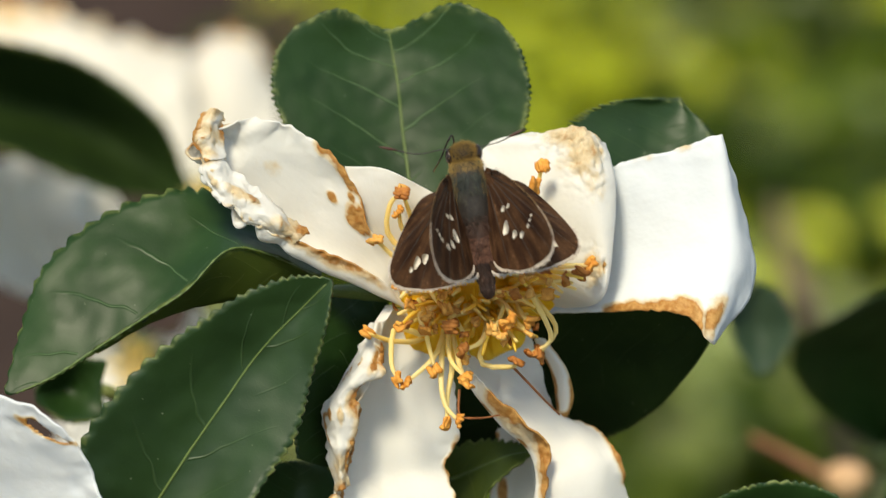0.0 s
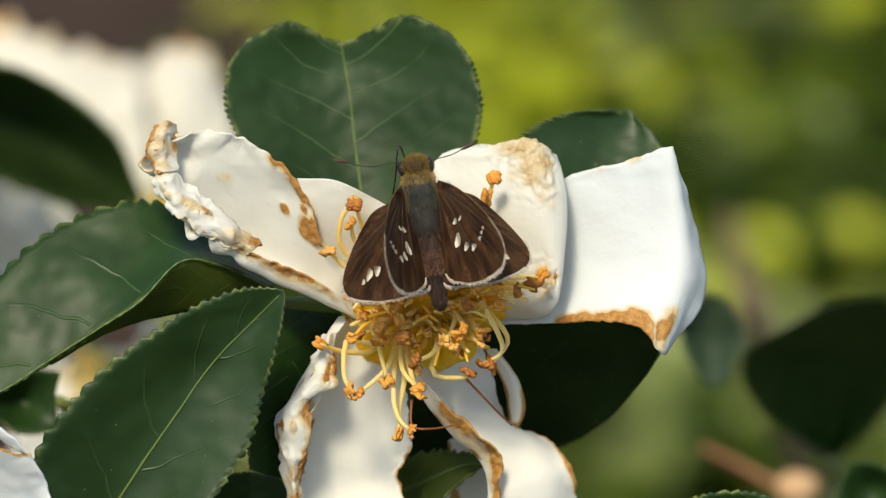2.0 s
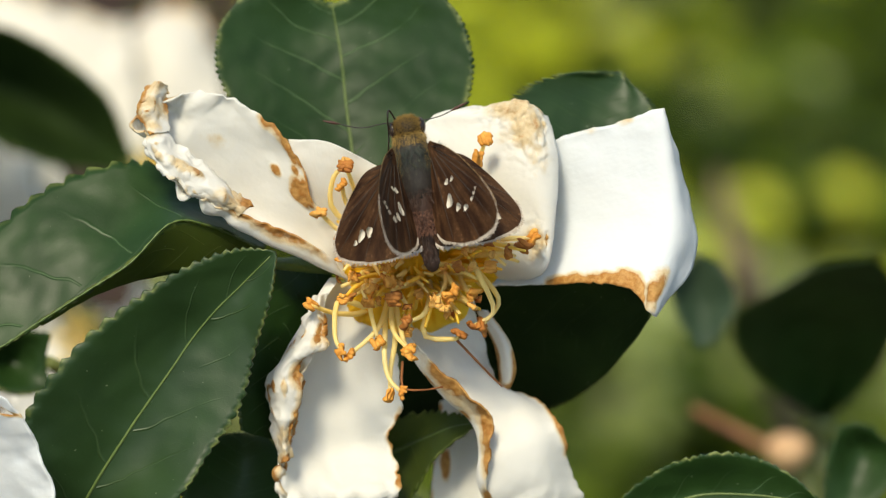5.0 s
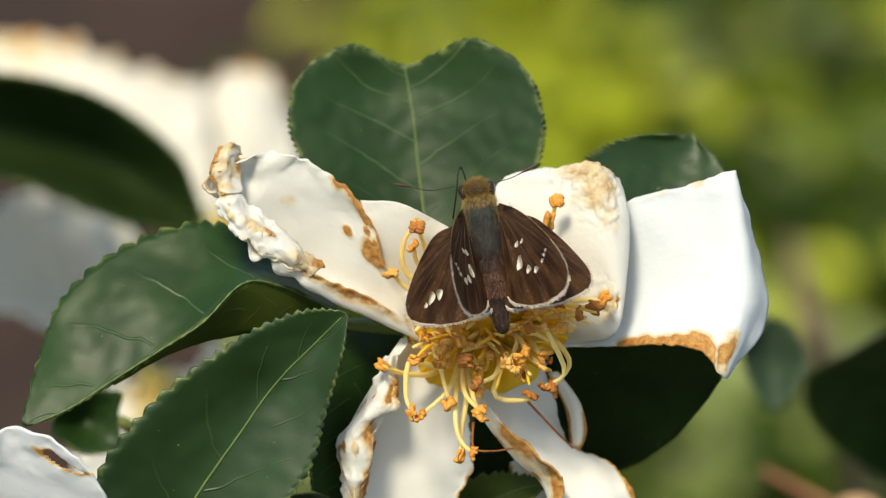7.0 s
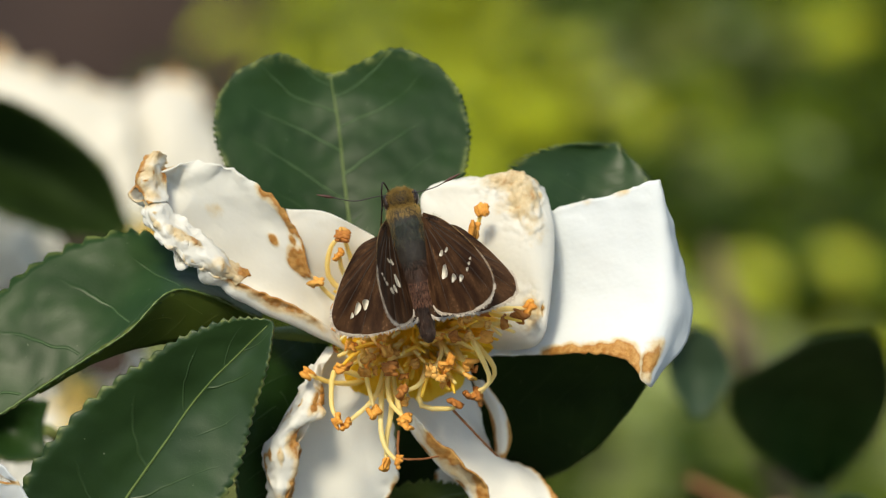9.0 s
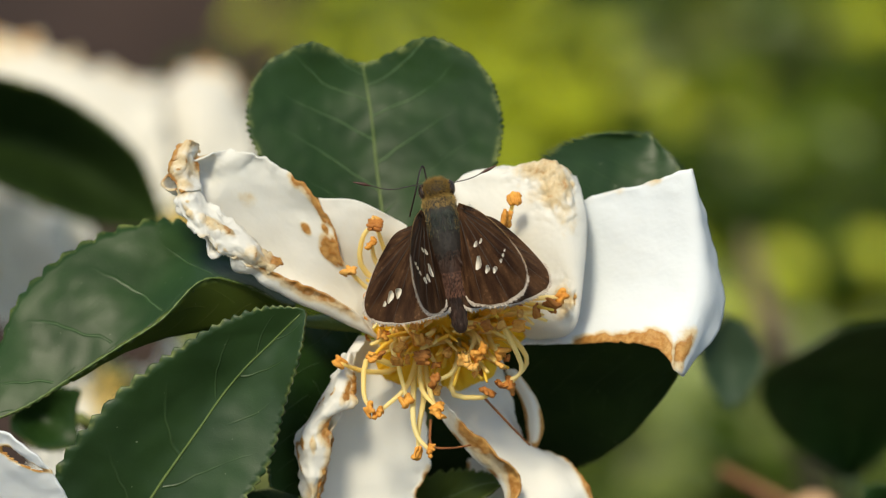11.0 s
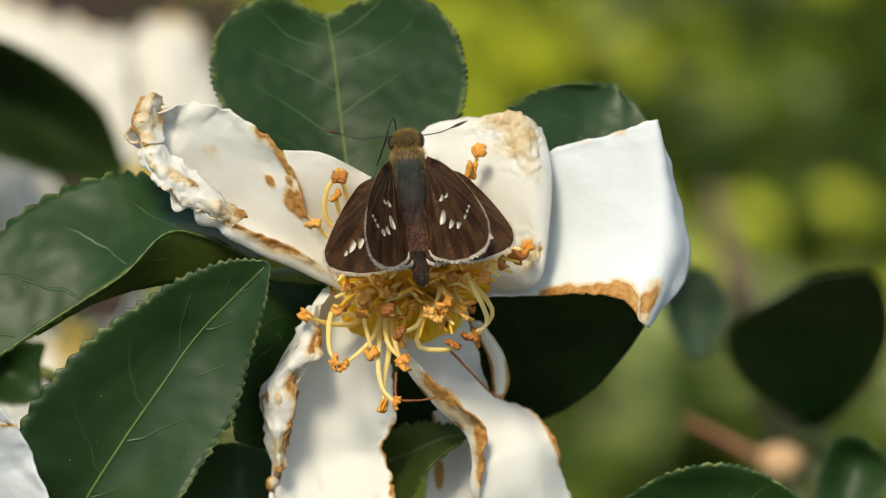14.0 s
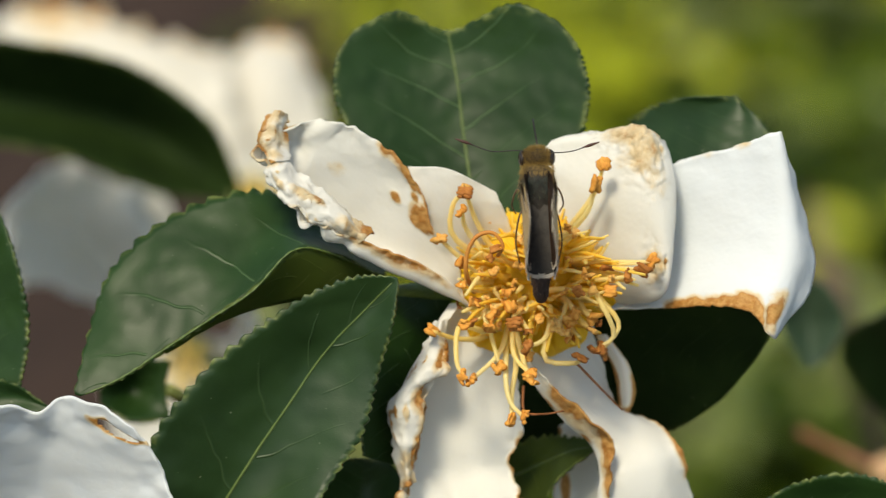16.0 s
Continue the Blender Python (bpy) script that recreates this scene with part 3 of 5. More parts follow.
# low leaf under the lower petal
leaf(shrub, [
    [(-18.2, -37.2, -13.0), (-17.0, -37.5, -13.0), (-15.7, -37.2, -13.0)],
    [(-22.9, -31.5, -10.0), (-16.7, -31.5, -14.0), (-10.2, -32.2, -11.0)],
    [(-21.3, -26.6, -10.0), (-16.5, -27.3, -14.0), (-11.3, -27.5, -12.0)],
    [(-19.0, -24.4, -12.0), (-16.6, -24.2, -13.0), (-13.7, -24.3, -13.0)],
], 6, teeth=22, bite=0.4, end=8, rib=False, label="dark green leaf below the drooping petal")
stalk([(-16.8, -37.2, -9.0), (-9.6, -37.2, -30.0), (-1.7, -31.6, -47.5), FORK], 0.9, 1.1)
leaf(shrub, [
    [(-11.7, -4.1, -10.0), (-8.6, -3.8, -14.0), (-6.1, -5.1, -15.0)],
    [(-14.9, -10.0, -5.0), (-11.7, -11.4, -8.0), (-6.7, -12.8, -14.0)],
    [(-16.6, -17.6, -5.0), (-13.3, -18.7, -8.0), (-8.0, -20.5, -14.0)],
    [(-16.3, -23.5, -6.0), (-13.6, -24.5, -9.0), (-9.9, -25.4, -14.0)],
], 7, LEAF, teeth=22, bite=0.6, rib=False, sides=(1, 0), label="shaded green leaf behind the petals")
stalk([(-8.7, -3.8, -20.0), (-2.9, -5.1, -20.0), FOOT])
# leaf under the right-hand petals: their shade put into its green and its tilt
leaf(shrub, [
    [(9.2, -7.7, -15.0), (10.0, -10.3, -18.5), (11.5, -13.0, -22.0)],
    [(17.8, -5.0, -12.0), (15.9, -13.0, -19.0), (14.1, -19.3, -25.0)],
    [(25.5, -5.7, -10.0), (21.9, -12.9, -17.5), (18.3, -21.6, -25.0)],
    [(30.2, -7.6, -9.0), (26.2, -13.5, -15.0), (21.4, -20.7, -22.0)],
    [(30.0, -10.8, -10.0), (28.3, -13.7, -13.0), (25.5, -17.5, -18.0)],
], 8, LEAF_DIM, rib=False, teeth=20, bite=0.6, label="green leaf under the petals, their shade put into its colour")
stalk([(10.0, -10.3, -18.5), (6.9, -7.8, -18.5), FOOT])
# dark blade added to fill the gap where only shade lies
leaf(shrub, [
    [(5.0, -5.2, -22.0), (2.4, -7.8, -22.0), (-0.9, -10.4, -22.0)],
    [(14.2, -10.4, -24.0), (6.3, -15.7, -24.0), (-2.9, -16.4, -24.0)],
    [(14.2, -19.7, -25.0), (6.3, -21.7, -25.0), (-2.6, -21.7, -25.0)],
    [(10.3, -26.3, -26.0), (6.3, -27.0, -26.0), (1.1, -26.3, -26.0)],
], 13, LEAF_DIM, rib=False, label="added dark leaf standing in for the shaded gap behind the blossom")
# olive leaf between the two drooping petals
leaf(shrub, [
    [(-2.8, -24.6, -16.0), (-1.6, -27.6, -17.0), (-0.9, -31.6, -16.0)],
    [(3.0, -22.4, -15.0), (3.0, -25.8, -15.0), (2.2, -32.1, -12.0)],
    [(7.4, -22.2, -13.0), (6.8, -23.8, -12.0), (5.5, -26.9, -10.0)],
    [(10.3, -22.7, -10.0), (10.3, -22.9, -10.0), (10.1, -23.2, -10.0)],
], 9, LEAF_OLIVE, teeth=14, bite=0.7, label="olive-green leaf between two drooping petals")
stalk([(-1.6, -27.1, -16.0), (1.1, -17.0, -24.0), FOOT])
leaf(shrub, [
    [(25.1, -32.5, -6.0), (25.1, -33.2, -6.0), (25.7, -34.8, -6.0)],
    [(29.4, -28.9, -5.0), (30.8, -32.3, -7.0), (31.3, -35.6, -5.0)],
    [(34.4, -26.6, -4.0), (35.9, -31.0, -7.0), (36.3, -35.9, -4.0)],
    [(40.1, -26.3, -4.0), (41.5, -31.0, -6.0), (40.7, -35.6, -4.0)],
    [(45.1, -28.4, -4.0), (45.9, -31.5, -5.0), (45.1, -34.3, -4.0)],
    [(49.9, -32.4, -4.0), (50.0, -32.7, -4.0), (49.9, -33.0, -4.0)],
], 10, teeth=26, bite=0.5, label="bright green toothed leaf low in the bush")
stalk([(25.1, -33.2, -6.0), (20.1, -37.9, -40.0), FORK], 0.9, 1.1)
# leaves at the far left
leaf(shrub, [
    [(-63.8, -18.1, -8.0), (-60.6, -18.2, -8.0), (-55.3, -15.9, -6.0)],
    [(-66.4, -7.6, -8.0), (-61.5, -7.6, -10.0), (-54.3, -9.1, -6.0)],
    [(-63.8, 1.3, -8.0), (-60.9, 1.3, -10.0), (-55.3, -1.8, -6.0)],
    [(-60.0, 6.4, -8.0), (-59.4, 6.7, -8.0), (-58.1, 6.1, -8.0)],
], 11, teeth=22, bite=0.45, label="upright green toothed leaf")
leaf(shrub, [
    [(-64.8, -15.8, -6.0), (-64.8, -17.7, -6.0), (-64.8, -20.8, -6.0)],
    [(-57.1, -14.6, -5.0), (-56.6, -16.4, -6.0), (-55.8, -18.6, -5.0)],
    [(-52.1, -17.3, -5.0), (-51.9, -17.5, -5.0), (-51.8, -17.7, -5.0)],
], 12, teeth=12, bite=0.35, rib=False, label="small dark green leaf")
stalk([(-60.6, -18.2, -8.0), (-58.8, -23.9, -30.0), (-33.8, -35.6, -55.0), FORK], 1.0, 1.3)
stalk([(-64.8, -17.7, -6.0), (-62.8, -20.8, -20.0), (-58.8, -23.9, -30.0)], 0.8, 0.8)
# blurred leaves farther back
back = [
    ([[(61.9, -28.2, -134.9), (63.1, -28.4, -138.2), (63.5, -28.2, -134.9)],
      [(54.3, -23.5, -126.7), (62.0, -20.6, -131.6), (68.2, -22.8, -128.4)],
      [(49.1, -18.1, -115.3), (60.0, -13.7, -121.8), (70.9, -14.8, -118.6)],
      [(47.9, -13.1, -108.8), (57.2, -9.2, -110.4), (69.3, -8.1, -108.8)],
      [(51.9, -9.8, -102.2), (59.5, -5.9, -102.2), (66.1, -4.7, -102.2)]], LEAF, "dark shaded leaf on a yellow-green stalk, out of focus"),
    ([[(39.0, -6.5, -110.0), (42.1, -4.4, -110.0), (45.6, -5.5, -110.0)],
      [(39.8, -12.0, -110.0), (43.5, -11.4, -113.0), (48.0, -11.0, -110.0)],
      [(42.6, -17.2, -110.0), (43.6, -17.2, -110.0), (45.0, -16.6, -110.0)]], LEAF_TEAL, "small grey-green leaf, out of focus"),
    ([[(54.2, -36.3, -55.0), (57.0, -36.6, -55.0), (60.5, -35.6, -55.0)],
      [(54.9, -30.0, -55.0), (59.5, -29.4, -58.0), (64.0, -30.0, -55.0)],
      [(56.3, -25.4, -55.0), (58.4, -25.1, -55.0), (60.5, -25.4, -55.0)]], LEAF, "green leaf at the edge, out of focus"),
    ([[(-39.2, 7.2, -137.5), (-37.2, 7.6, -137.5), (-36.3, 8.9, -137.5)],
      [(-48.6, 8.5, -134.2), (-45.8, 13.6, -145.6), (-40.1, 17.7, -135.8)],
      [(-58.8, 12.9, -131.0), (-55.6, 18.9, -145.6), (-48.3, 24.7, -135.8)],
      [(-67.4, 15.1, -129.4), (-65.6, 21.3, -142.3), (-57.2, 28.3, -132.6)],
      [(-76.9, 15.7, -129.4), (-78.2, 22.8, -139.1), (-74.5, 31.0, -129.4)]], LEAF_DIM, "dark folded leaf before the blurred blossom"),
    ([[(-40.2, -13.5, -38.0), (-40.8, -16.8, -38.0), (-40.2, -20.2, -38.0)],
      [(-45.4, -13.4, -36.0), (-45.1, -16.9, -40.0), (-44.7, -20.5, -36.0)],
      [(-48.7, -16.8, -36.0), (-48.6, -17.4, -36.0), (-48.6, -18.2, -36.0)]], LEAF, "dim green leaf between blurred petals"),
]
for k, (ribs, mat, label) in enumerate(back):
    leaf(shrub, ribs, 20 + k, mat, teeth=18, bite=0.5, nu=60, nv=16, rib=False, label=label)
stalk([(63.1, -28.4, -138.2), (63.9, -34.1, -141.5), (60.5, -43.6, -115.0), FORK], 1.5, 2.0)
stalk([(42.1, -4.5, -110.0), (31.2, -13.4, -100.0), (15.5, -18.6, -70.0), FORK], 0.8, 1.4)
stalk([(57.0, -36.6, -55.0), (55.9, -41.3, -85.0), FORK], 0.9, 1.4)
stalk([(-37.2, 7.6, -137.5), (-35.6, -3.2, -161.8), (-22.7, -25.5, -130.0), FORK], 1.0, 2.0)
stalk([(-40.5, -16.8, -38.0), (-33.8, -22.3, -55.0), (-20.4, -30.1, -70.0), FORK], 0.8, 1.4)


# ---- blossoms ----
def stamen(parent, points, r=0.3, head=1.0, seed=0, mat=FILAMENT, keep=1.0):
    """A yellow filament with a chunky, grooved orange anther at its end, unless that has dropped."""
    line = spline(points, 14)
    rng = np.random.default_rng(seed)
    bald = rng.uniform() > keep
    fil = tube_part("stamen", line, np.interp(np.arange(14), [0, 9, 13], [r * 1.4, r, r * (0.62 if bald else 0.75)]), mat, parent, sides=7)
    if bald:
        return fil
    tip, way = line[-1], line[-1] - line[-2]
    way /= max(np.linalg.norm(way), 1e-6)
    side = np.cross(way, rng.normal(size=3))
    side /= max(np.linalg.norm(side), 1e-6)
    # the anther hangs across its thread at any angle
    axis = way * rng.uniform(-0.2, 1.0) + side * rng.uniform(0.3, 1.0)
    axis /= np.linalg.norm(axis)
    flat = np.cross(axis, rng.normal(size=3))
    flat /= max(np.linalg.norm(flat), 1e-6)
    up = np.cross(axis, flat)
    pieces = []
    length = head * rng.uniform(0.75, 1.15)
    splay = rng.uniform(0.0, 0.45)
    for s in (-1.5, -0.5, 0.5, 1.5):
        # four narrow pollen sacs side by side, shrunk and a little splayed
        c = tip + flat * s * 0.29 * head + up * (0.1 if abs(s) < 1 else -0.06) * head
        e = length * rng.uniform(0.6, 0.9)
        bow = [c - axis * e * 0.9 + flat * s * 0.18 * splay, c - up * 0.05, c + axis * e * 0.55 + flat * s * 0.1 * splay, c + axis * e * 0.95 + flat * s * 0.5 * splay + up * rng.uniform(-0.35, 0.1) * head]
        pieces.append(tube(spline(bow, 8), np.array([0.14, 0.26, 0.3, 0.29, 0.28, 0.3, 0.26, 0.12]) * head * rng.uniform(0.85, 1.15), 6))
    v, f = join(pieces)
    v = v + np.array([noise.noise(p) for p in (v * 1.7 + seed).tolist()])[:, None] * np.array((0.3, -0.22, 0.26)) * head
    mesh_part("anther", v, f, rng.choice(ANTHERS, p=(0.42, 0.3, 0.28)), fil)
    return fil


flower = thing("camellia_flower", *FOOT, "faded white camellia blossom with browned petal edges and yellow stamens", "flower", "white blossoms")
petal(flower, [
    [(-5.3, -1.8, -5.0), (-5.0, -3.7, -6.0), (-4.6, -6.3, -6.0), (-3.9, -6.8, -4.0), (-4.3, -6.2, -3.5)],
    [(-8.1, 2.5, -3.0), (-8.1, 0.1, -5.0), (-7.5, -3.7, -6.0), (-5.7, -5.8, -2.5), (-7.3, -3.1, -0.5)],
    [(-9.5, 6.5, -2.0), (-10.7, 2.6, -4.0), (-11.1, -1.3, -5.0), (-10.0, -3.8, -1.5), (-11.5, -1.0, 0.5)],
    [(-12.0, 10.3, -1.0), (-14.4, 5.7, -4.0), (-15.5, 1.0, -5.0), (-14.5, -1.8, -1.0), (-16.2, 1.1, 0.8)],
    [(-15.2, 12.6, -1.0), (-18.5, 8.9, -3.0), (-20.1, 4.2, -4.0), (-19.6, 1.9, -0.5), (-19.7, 3.3, 1.0)],
    [(-18.7, 14.4, -1.0), (-22.2, 11.0, -2.0), (-24.1, 7.3, -2.5), (-23.5, 4.6, 0.0), (-22.1, 3.4, 1.5)],
    [(-23.7, 14.3, -1.0), (-25.8, 13.5, -1.0), (-27.1, 11.2, -1.0), (-26.5, 8.8, 0.0), (-25.3, 5.7, 1.5)],
    [(-26.0, 14.9, 0.0), (-26.8, 13.7, 0.0), (-27.6, 12.6, 0.0), (-27.1, 10.7, 1.0), (-26.0, 8.6, 1.5)],
], 31, wear=[("tip", 0.2, 0, 0.5, 1.35), ("tip", 0.1, 0.4, 1, 1.0), ("first", 0.05, 0.1, 0.55), ("last", 0.15, 0.1, 0.54, 1.1), ("last", 0.3, 0.48, 1, 0.43)], spots=[(0.37, 0.17, 0.022, 1.0), (0.235, 0.14, 0.062, 1.3), (0.2, 0.08, 0.06, 1.2), (0.262, 0.19, 0.034, 1.1), (0.33, 0.03, 0.03, 0.8), (0.3, 0.07, 0.022, 0.8), (0.6, 0.25, 0.05, 0.35)], ruffle=0.55, crumple=0.25, frill=(1.5, 0.42), ragged=0.35, nu=120, nv=90,
    label="cupped white petal with a crumpled brown tip")
petal(flower, [
    [(-26.6, 10.0, 1.2), (-25.7, 10.2, 1.7), (-24.9, 10.2, 0.6)],
    [(-26.4, 8.0, 1.6), (-25.2, 8.6, 2.2), (-23.9, 9.2, 0.4)],
    [(-25.4, 6.4, 1.8), (-24.2, 7.2, 2.4), (-22.9, 8.4, 0.0)],
    [(-24.2, 4.9, 2.0), (-22.9, 6.4, 2.3), (-21.6, 7.5, 0.0)],
    [(-22.9, 4.9, 2.0), (-21.9, 5.4, 2.4), (-20.5, 6.5, -0.4)],
    [(-21.7, 3.0, 1.9), (-20.6, 4.5, 2.2), (-19.0, 5.5, -0.6)],
    [(-20.2, 3.1, 1.7), (-19.2, 3.7, 2.4), (-17.8, 4.3, -0.8)],
    [(-18.3, 1.9, 1.1), (-17.5, 2.5, 1.8), (-16.6, 3.0, -1.0)],
    [(-16.3, 0.7, 0.5), (-15.7, 1.2, 1.0), (-15.2, 1.6, -1.4)],
], 41, wear=[("tip", 0.3, -1, 2, 0.9), ("foot", 0.14, -1, 2, 0.55), ("first", 0.12, 0.1, 0.8, 0.45)], spots=[(0.42, 0.5, 0.16, 0.52), (0.55, 0.6, 0.1, 0.58), (0.2, 0.3, 0.1, 0.42)], ruffle=0.5, crumple=0.5, crinkle=0.24, ragged=1.1, nu=130, nv=60, label="crumpled cream hem folded over the petal", name="petal_fold")
petal(flower, [
    [(-25.3, 15.3, 0.6), (-25.0, 15.5, 1.4), (-24.4, 15.1, 0.2)],
    [(-26.6, 14.6, 0.8), (-25.6, 14.4, 1.3), (-24.2, 14.5, -0.2)],
    [(-27.3, 13.0, 1.0), (-26.1, 13.2, 1.5), (-24.4, 13.4, -0.4)],
    [(-27.4, 11.8, 1.2), (-26.0, 11.7, 1.5), (-24.5, 11.9, -0.4)],
    [(-26.6, 10.6, 1.2), (-25.6, 10.5, 1.5), (-24.4, 10.8, -0.2)],
    [(-26.0, 9.9, 1.0), (-25.4, 9.7, 1.6), (-24.6, 9.9, 0.2)],
], 44, wear=[("first", 0.45, -1, 2, 0.8), ("last", 0.3, -1, 2, 0.8), ("foot", 0.4, -1, 2, 0.9)], spots=[(0.5, 0.5, 0.5, 0.4)], ruffle=0.5, crumple=0.3, crinkle=0.3, ragged=0.8, nu=70, nv=60, label="tan crumpled tip of the petal", name="petal_fold")
petal(flower, [
    [(-7.7, -8.3, -3.4), (-7.4, -8.2, -2.2), (-7.0, -8.0, -3.2)],
    [(-9.0, -11.4, -3.2), (-8.0, -11.0, -1.2), (-6.9, -10.7, -2.6)],
    [(-10.2, -13.4, -3.4), (-8.6, -12.8, -0.9), (-6.8, -12.6, -1.8)],
    [(-11.2, -15.0, -3.6), (-9.6, -14.4, -0.8), (-6.3, -13.9, -1.2)],
    [(-12.4, -16.6, -4.0), (-11.2, -15.9, -1.2), (-9.1, -15.0, -1.6)],
    [(-13.1, -18.4, -4.4), (-11.8, -17.4, -1.4), (-9.8, -16.6, -1.8)],
    [(-13.3, -20.6, -4.8), (-11.7, -19.8, -1.6), (-9.4, -18.9, -2.0)],
    [(-12.9, -22.8, -5.0), (-11.6, -22.0, -2.0), (-10.1, -21.2, -2.4)],
    [(-12.3, -25.0, -5.0), (-11.5, -24.4, -2.4), (-10.8, -23.8, -3.0)],
    [(-11.7, -27.2, -5.0), (-11.1, -26.8, -3.2), (-10.4, -26.4, -4.0)],
], 42, wear=[("last", 0.3, 0.05, 1, 0.95), ("tip", 0.22, -1, 2, 0.9)], spots=[(0.22, 0.75, 0.12, 0.7), (0.62, 0.6, 0.06, 0.5)], ruffle=0.5, crumple=0.35, crinkle=0.22, ragged=0.9, nu=120, nv=60, label="crumpled cream margin folded inward", name="petal_fold")
petal(flower, [
    [(-5.3, -3.1, -8.0), (-1.5, -2.5, -8.0), (1.0, -0.6, -8.0)],
    [(-8.5, 2.0, -5.0), (-4.0, 2.0, -5.0), (0.7, 2.0, -5.0)],
    [(-10.0, 6.0, -3.0), (-5.6, 5.7, -3.0), (-0.3, 4.5, -3.5)],
    [(-10.9, 9.2, -2.5), (-6.2, 8.8, -2.0), (-1.0, 6.2, -3.0)],
], 32, wear=[], ruffle=0.3, ragged=0.15, label="cream-white back petal")
petal(flower, [
    [(4.2, -3.1, -9.0), (7.4, -4.7, -9.0), (11.2, -6.0, -8.0), (13.7, -6.6, -8.0), (14.1, -6.3, -9.0)],
    [(4.3, 2.6, -7.0), (8.6, 0.7, -6.0), (14.2, -3.1, -3.0), (17.3, -5.6, -2.0), (17.2, -5.0, -5.0)],
    [(4.3, 8.3, -6.0), (9.2, 6.4, -4.0), (15.4, 2.6, -1.0), (18.4, -1.5, -1.0), (18.1, -1.5, -6.0)],
    [(4.3, 10.7, -6.0), (10.1, 10.5, -4.0), (15.7, 8.2, -0.5), (19.0, 6.0, -2.0), (18.6, 5.8, -6.0)],
    [(5.3, 11.8, -6.0), (10.8, 12.7, -4.0), (15.3, 13.1, -1.5), (18.5, 10.4, -3.0), (18.0, 9.6, -6.0)],
    [(5.6, 12.0, -7.0), (11.0, 13.0, -6.0), (15.3, 13.7, -4.0), (17.8, 11.9, -5.0), (17.5, 10.8, -7.0)],
], 33, wear=[("tip", 0.06, 0.35, 0.8, 0.5)], spots=[(0.86, 0.46, 0.24, 0.5), (0.72, 0.5, 0.18, 0.48), (0.96, 0.47, 0.24, 0.52), (0.92, 0.36, 0.03, 0.55), (0.78, 0.66, 0.03, 0.5), (0.3, 0.62, 0.09, 0.45), (0.36, 0.7, 0.025, 0.9)], ruffle=0.35, crumple=1.1, ragged=0.15, nu=120, nv=110, label="cupped white petal with a creased tan tip")
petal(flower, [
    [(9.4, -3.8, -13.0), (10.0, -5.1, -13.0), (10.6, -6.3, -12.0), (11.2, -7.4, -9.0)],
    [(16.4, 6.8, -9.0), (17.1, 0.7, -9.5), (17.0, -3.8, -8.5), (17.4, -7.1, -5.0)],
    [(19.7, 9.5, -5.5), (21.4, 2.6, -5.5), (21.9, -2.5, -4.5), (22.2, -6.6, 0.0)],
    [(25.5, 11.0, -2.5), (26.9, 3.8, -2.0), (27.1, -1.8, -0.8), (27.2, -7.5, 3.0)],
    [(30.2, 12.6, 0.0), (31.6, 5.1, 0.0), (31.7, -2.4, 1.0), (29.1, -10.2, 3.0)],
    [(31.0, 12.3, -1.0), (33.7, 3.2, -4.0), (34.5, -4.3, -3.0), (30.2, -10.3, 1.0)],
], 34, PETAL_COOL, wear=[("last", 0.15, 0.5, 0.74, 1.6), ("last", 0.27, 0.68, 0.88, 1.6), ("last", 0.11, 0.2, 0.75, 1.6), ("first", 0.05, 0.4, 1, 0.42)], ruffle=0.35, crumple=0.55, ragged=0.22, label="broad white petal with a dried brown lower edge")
petal(flower, [
    [(-5.3, -6.2, -4.0), (-6.3, -6.4, -5.0), (-4.1, -6.9, -7.0), (-0.9, -8.2, -7.0), (0.4, -9.5, -7.0)],
    [(-7.3, -10.6, -3.0), (-8.6, -10.3, -4.0), (-5.3, -11.4, -7.0), (-0.9, -12.6, -7.0), (1.2, -15.2, -7.0)],
    [(-8.1, -14.3, -2.5), (-11.2, -14.5, -4.5), (-6.6, -16.4, -7.5), (-1.5, -17.7, -7.5), (1.9, -19.3, -7.5)],
    [(-9.3, -18.5, -3.5), (-12.9, -18.1, -5.5), (-7.3, -21.6, -8.5), (-2.2, -22.2, -8.0), (1.4, -22.2, -8.0)],
    [(-10.2, -22.4, -5.0), (-12.9, -22.8, -6.5), (-7.3, -25.4, -9.0), (-2.8, -25.4, -8.5), (0.4, -24.1, -8.5)],
    [(-11.1, -25.9, -5.5), (-12.0, -26.2, -6.0), (-6.6, -27.9, -8.5), (-2.2, -28.2, -7.0), (1.3, -28.0, -7.5)],
    [(-11.9, -29.3, -5.0), (-11.5, -30.8, -5.0), (-6.6, -31.3, -7.0), (-2.1, -30.9, -5.0), (1.6, -30.0, -6.0)],
    [(-10.4, -33.2, -7.0), (-8.5, -33.9, -7.0), (-5.3, -34.6, -8.0), (-2.2, -33.6, -7.0), (0.4, -32.0, -7.0)],
], 35, wear=[("first", 0.26, 0.3, 0.95, 0.44), ("first", 0.05, 0.35, 0.95, 1.0), ("last", 0.04, 0.3, 0.9)], spots=[(0.32, 0.1, 0.05, 0.6), (0.5, 0.12, 0.05, 0.6), (0.62, 0.08, 0.05, 0.8)], ruffle=0.7, crumple=0.5, frill=(0.7, 0.25, "first"), ragged=0.45, nu=120, nv=90, label="drooping white petal with a curled brown margin")
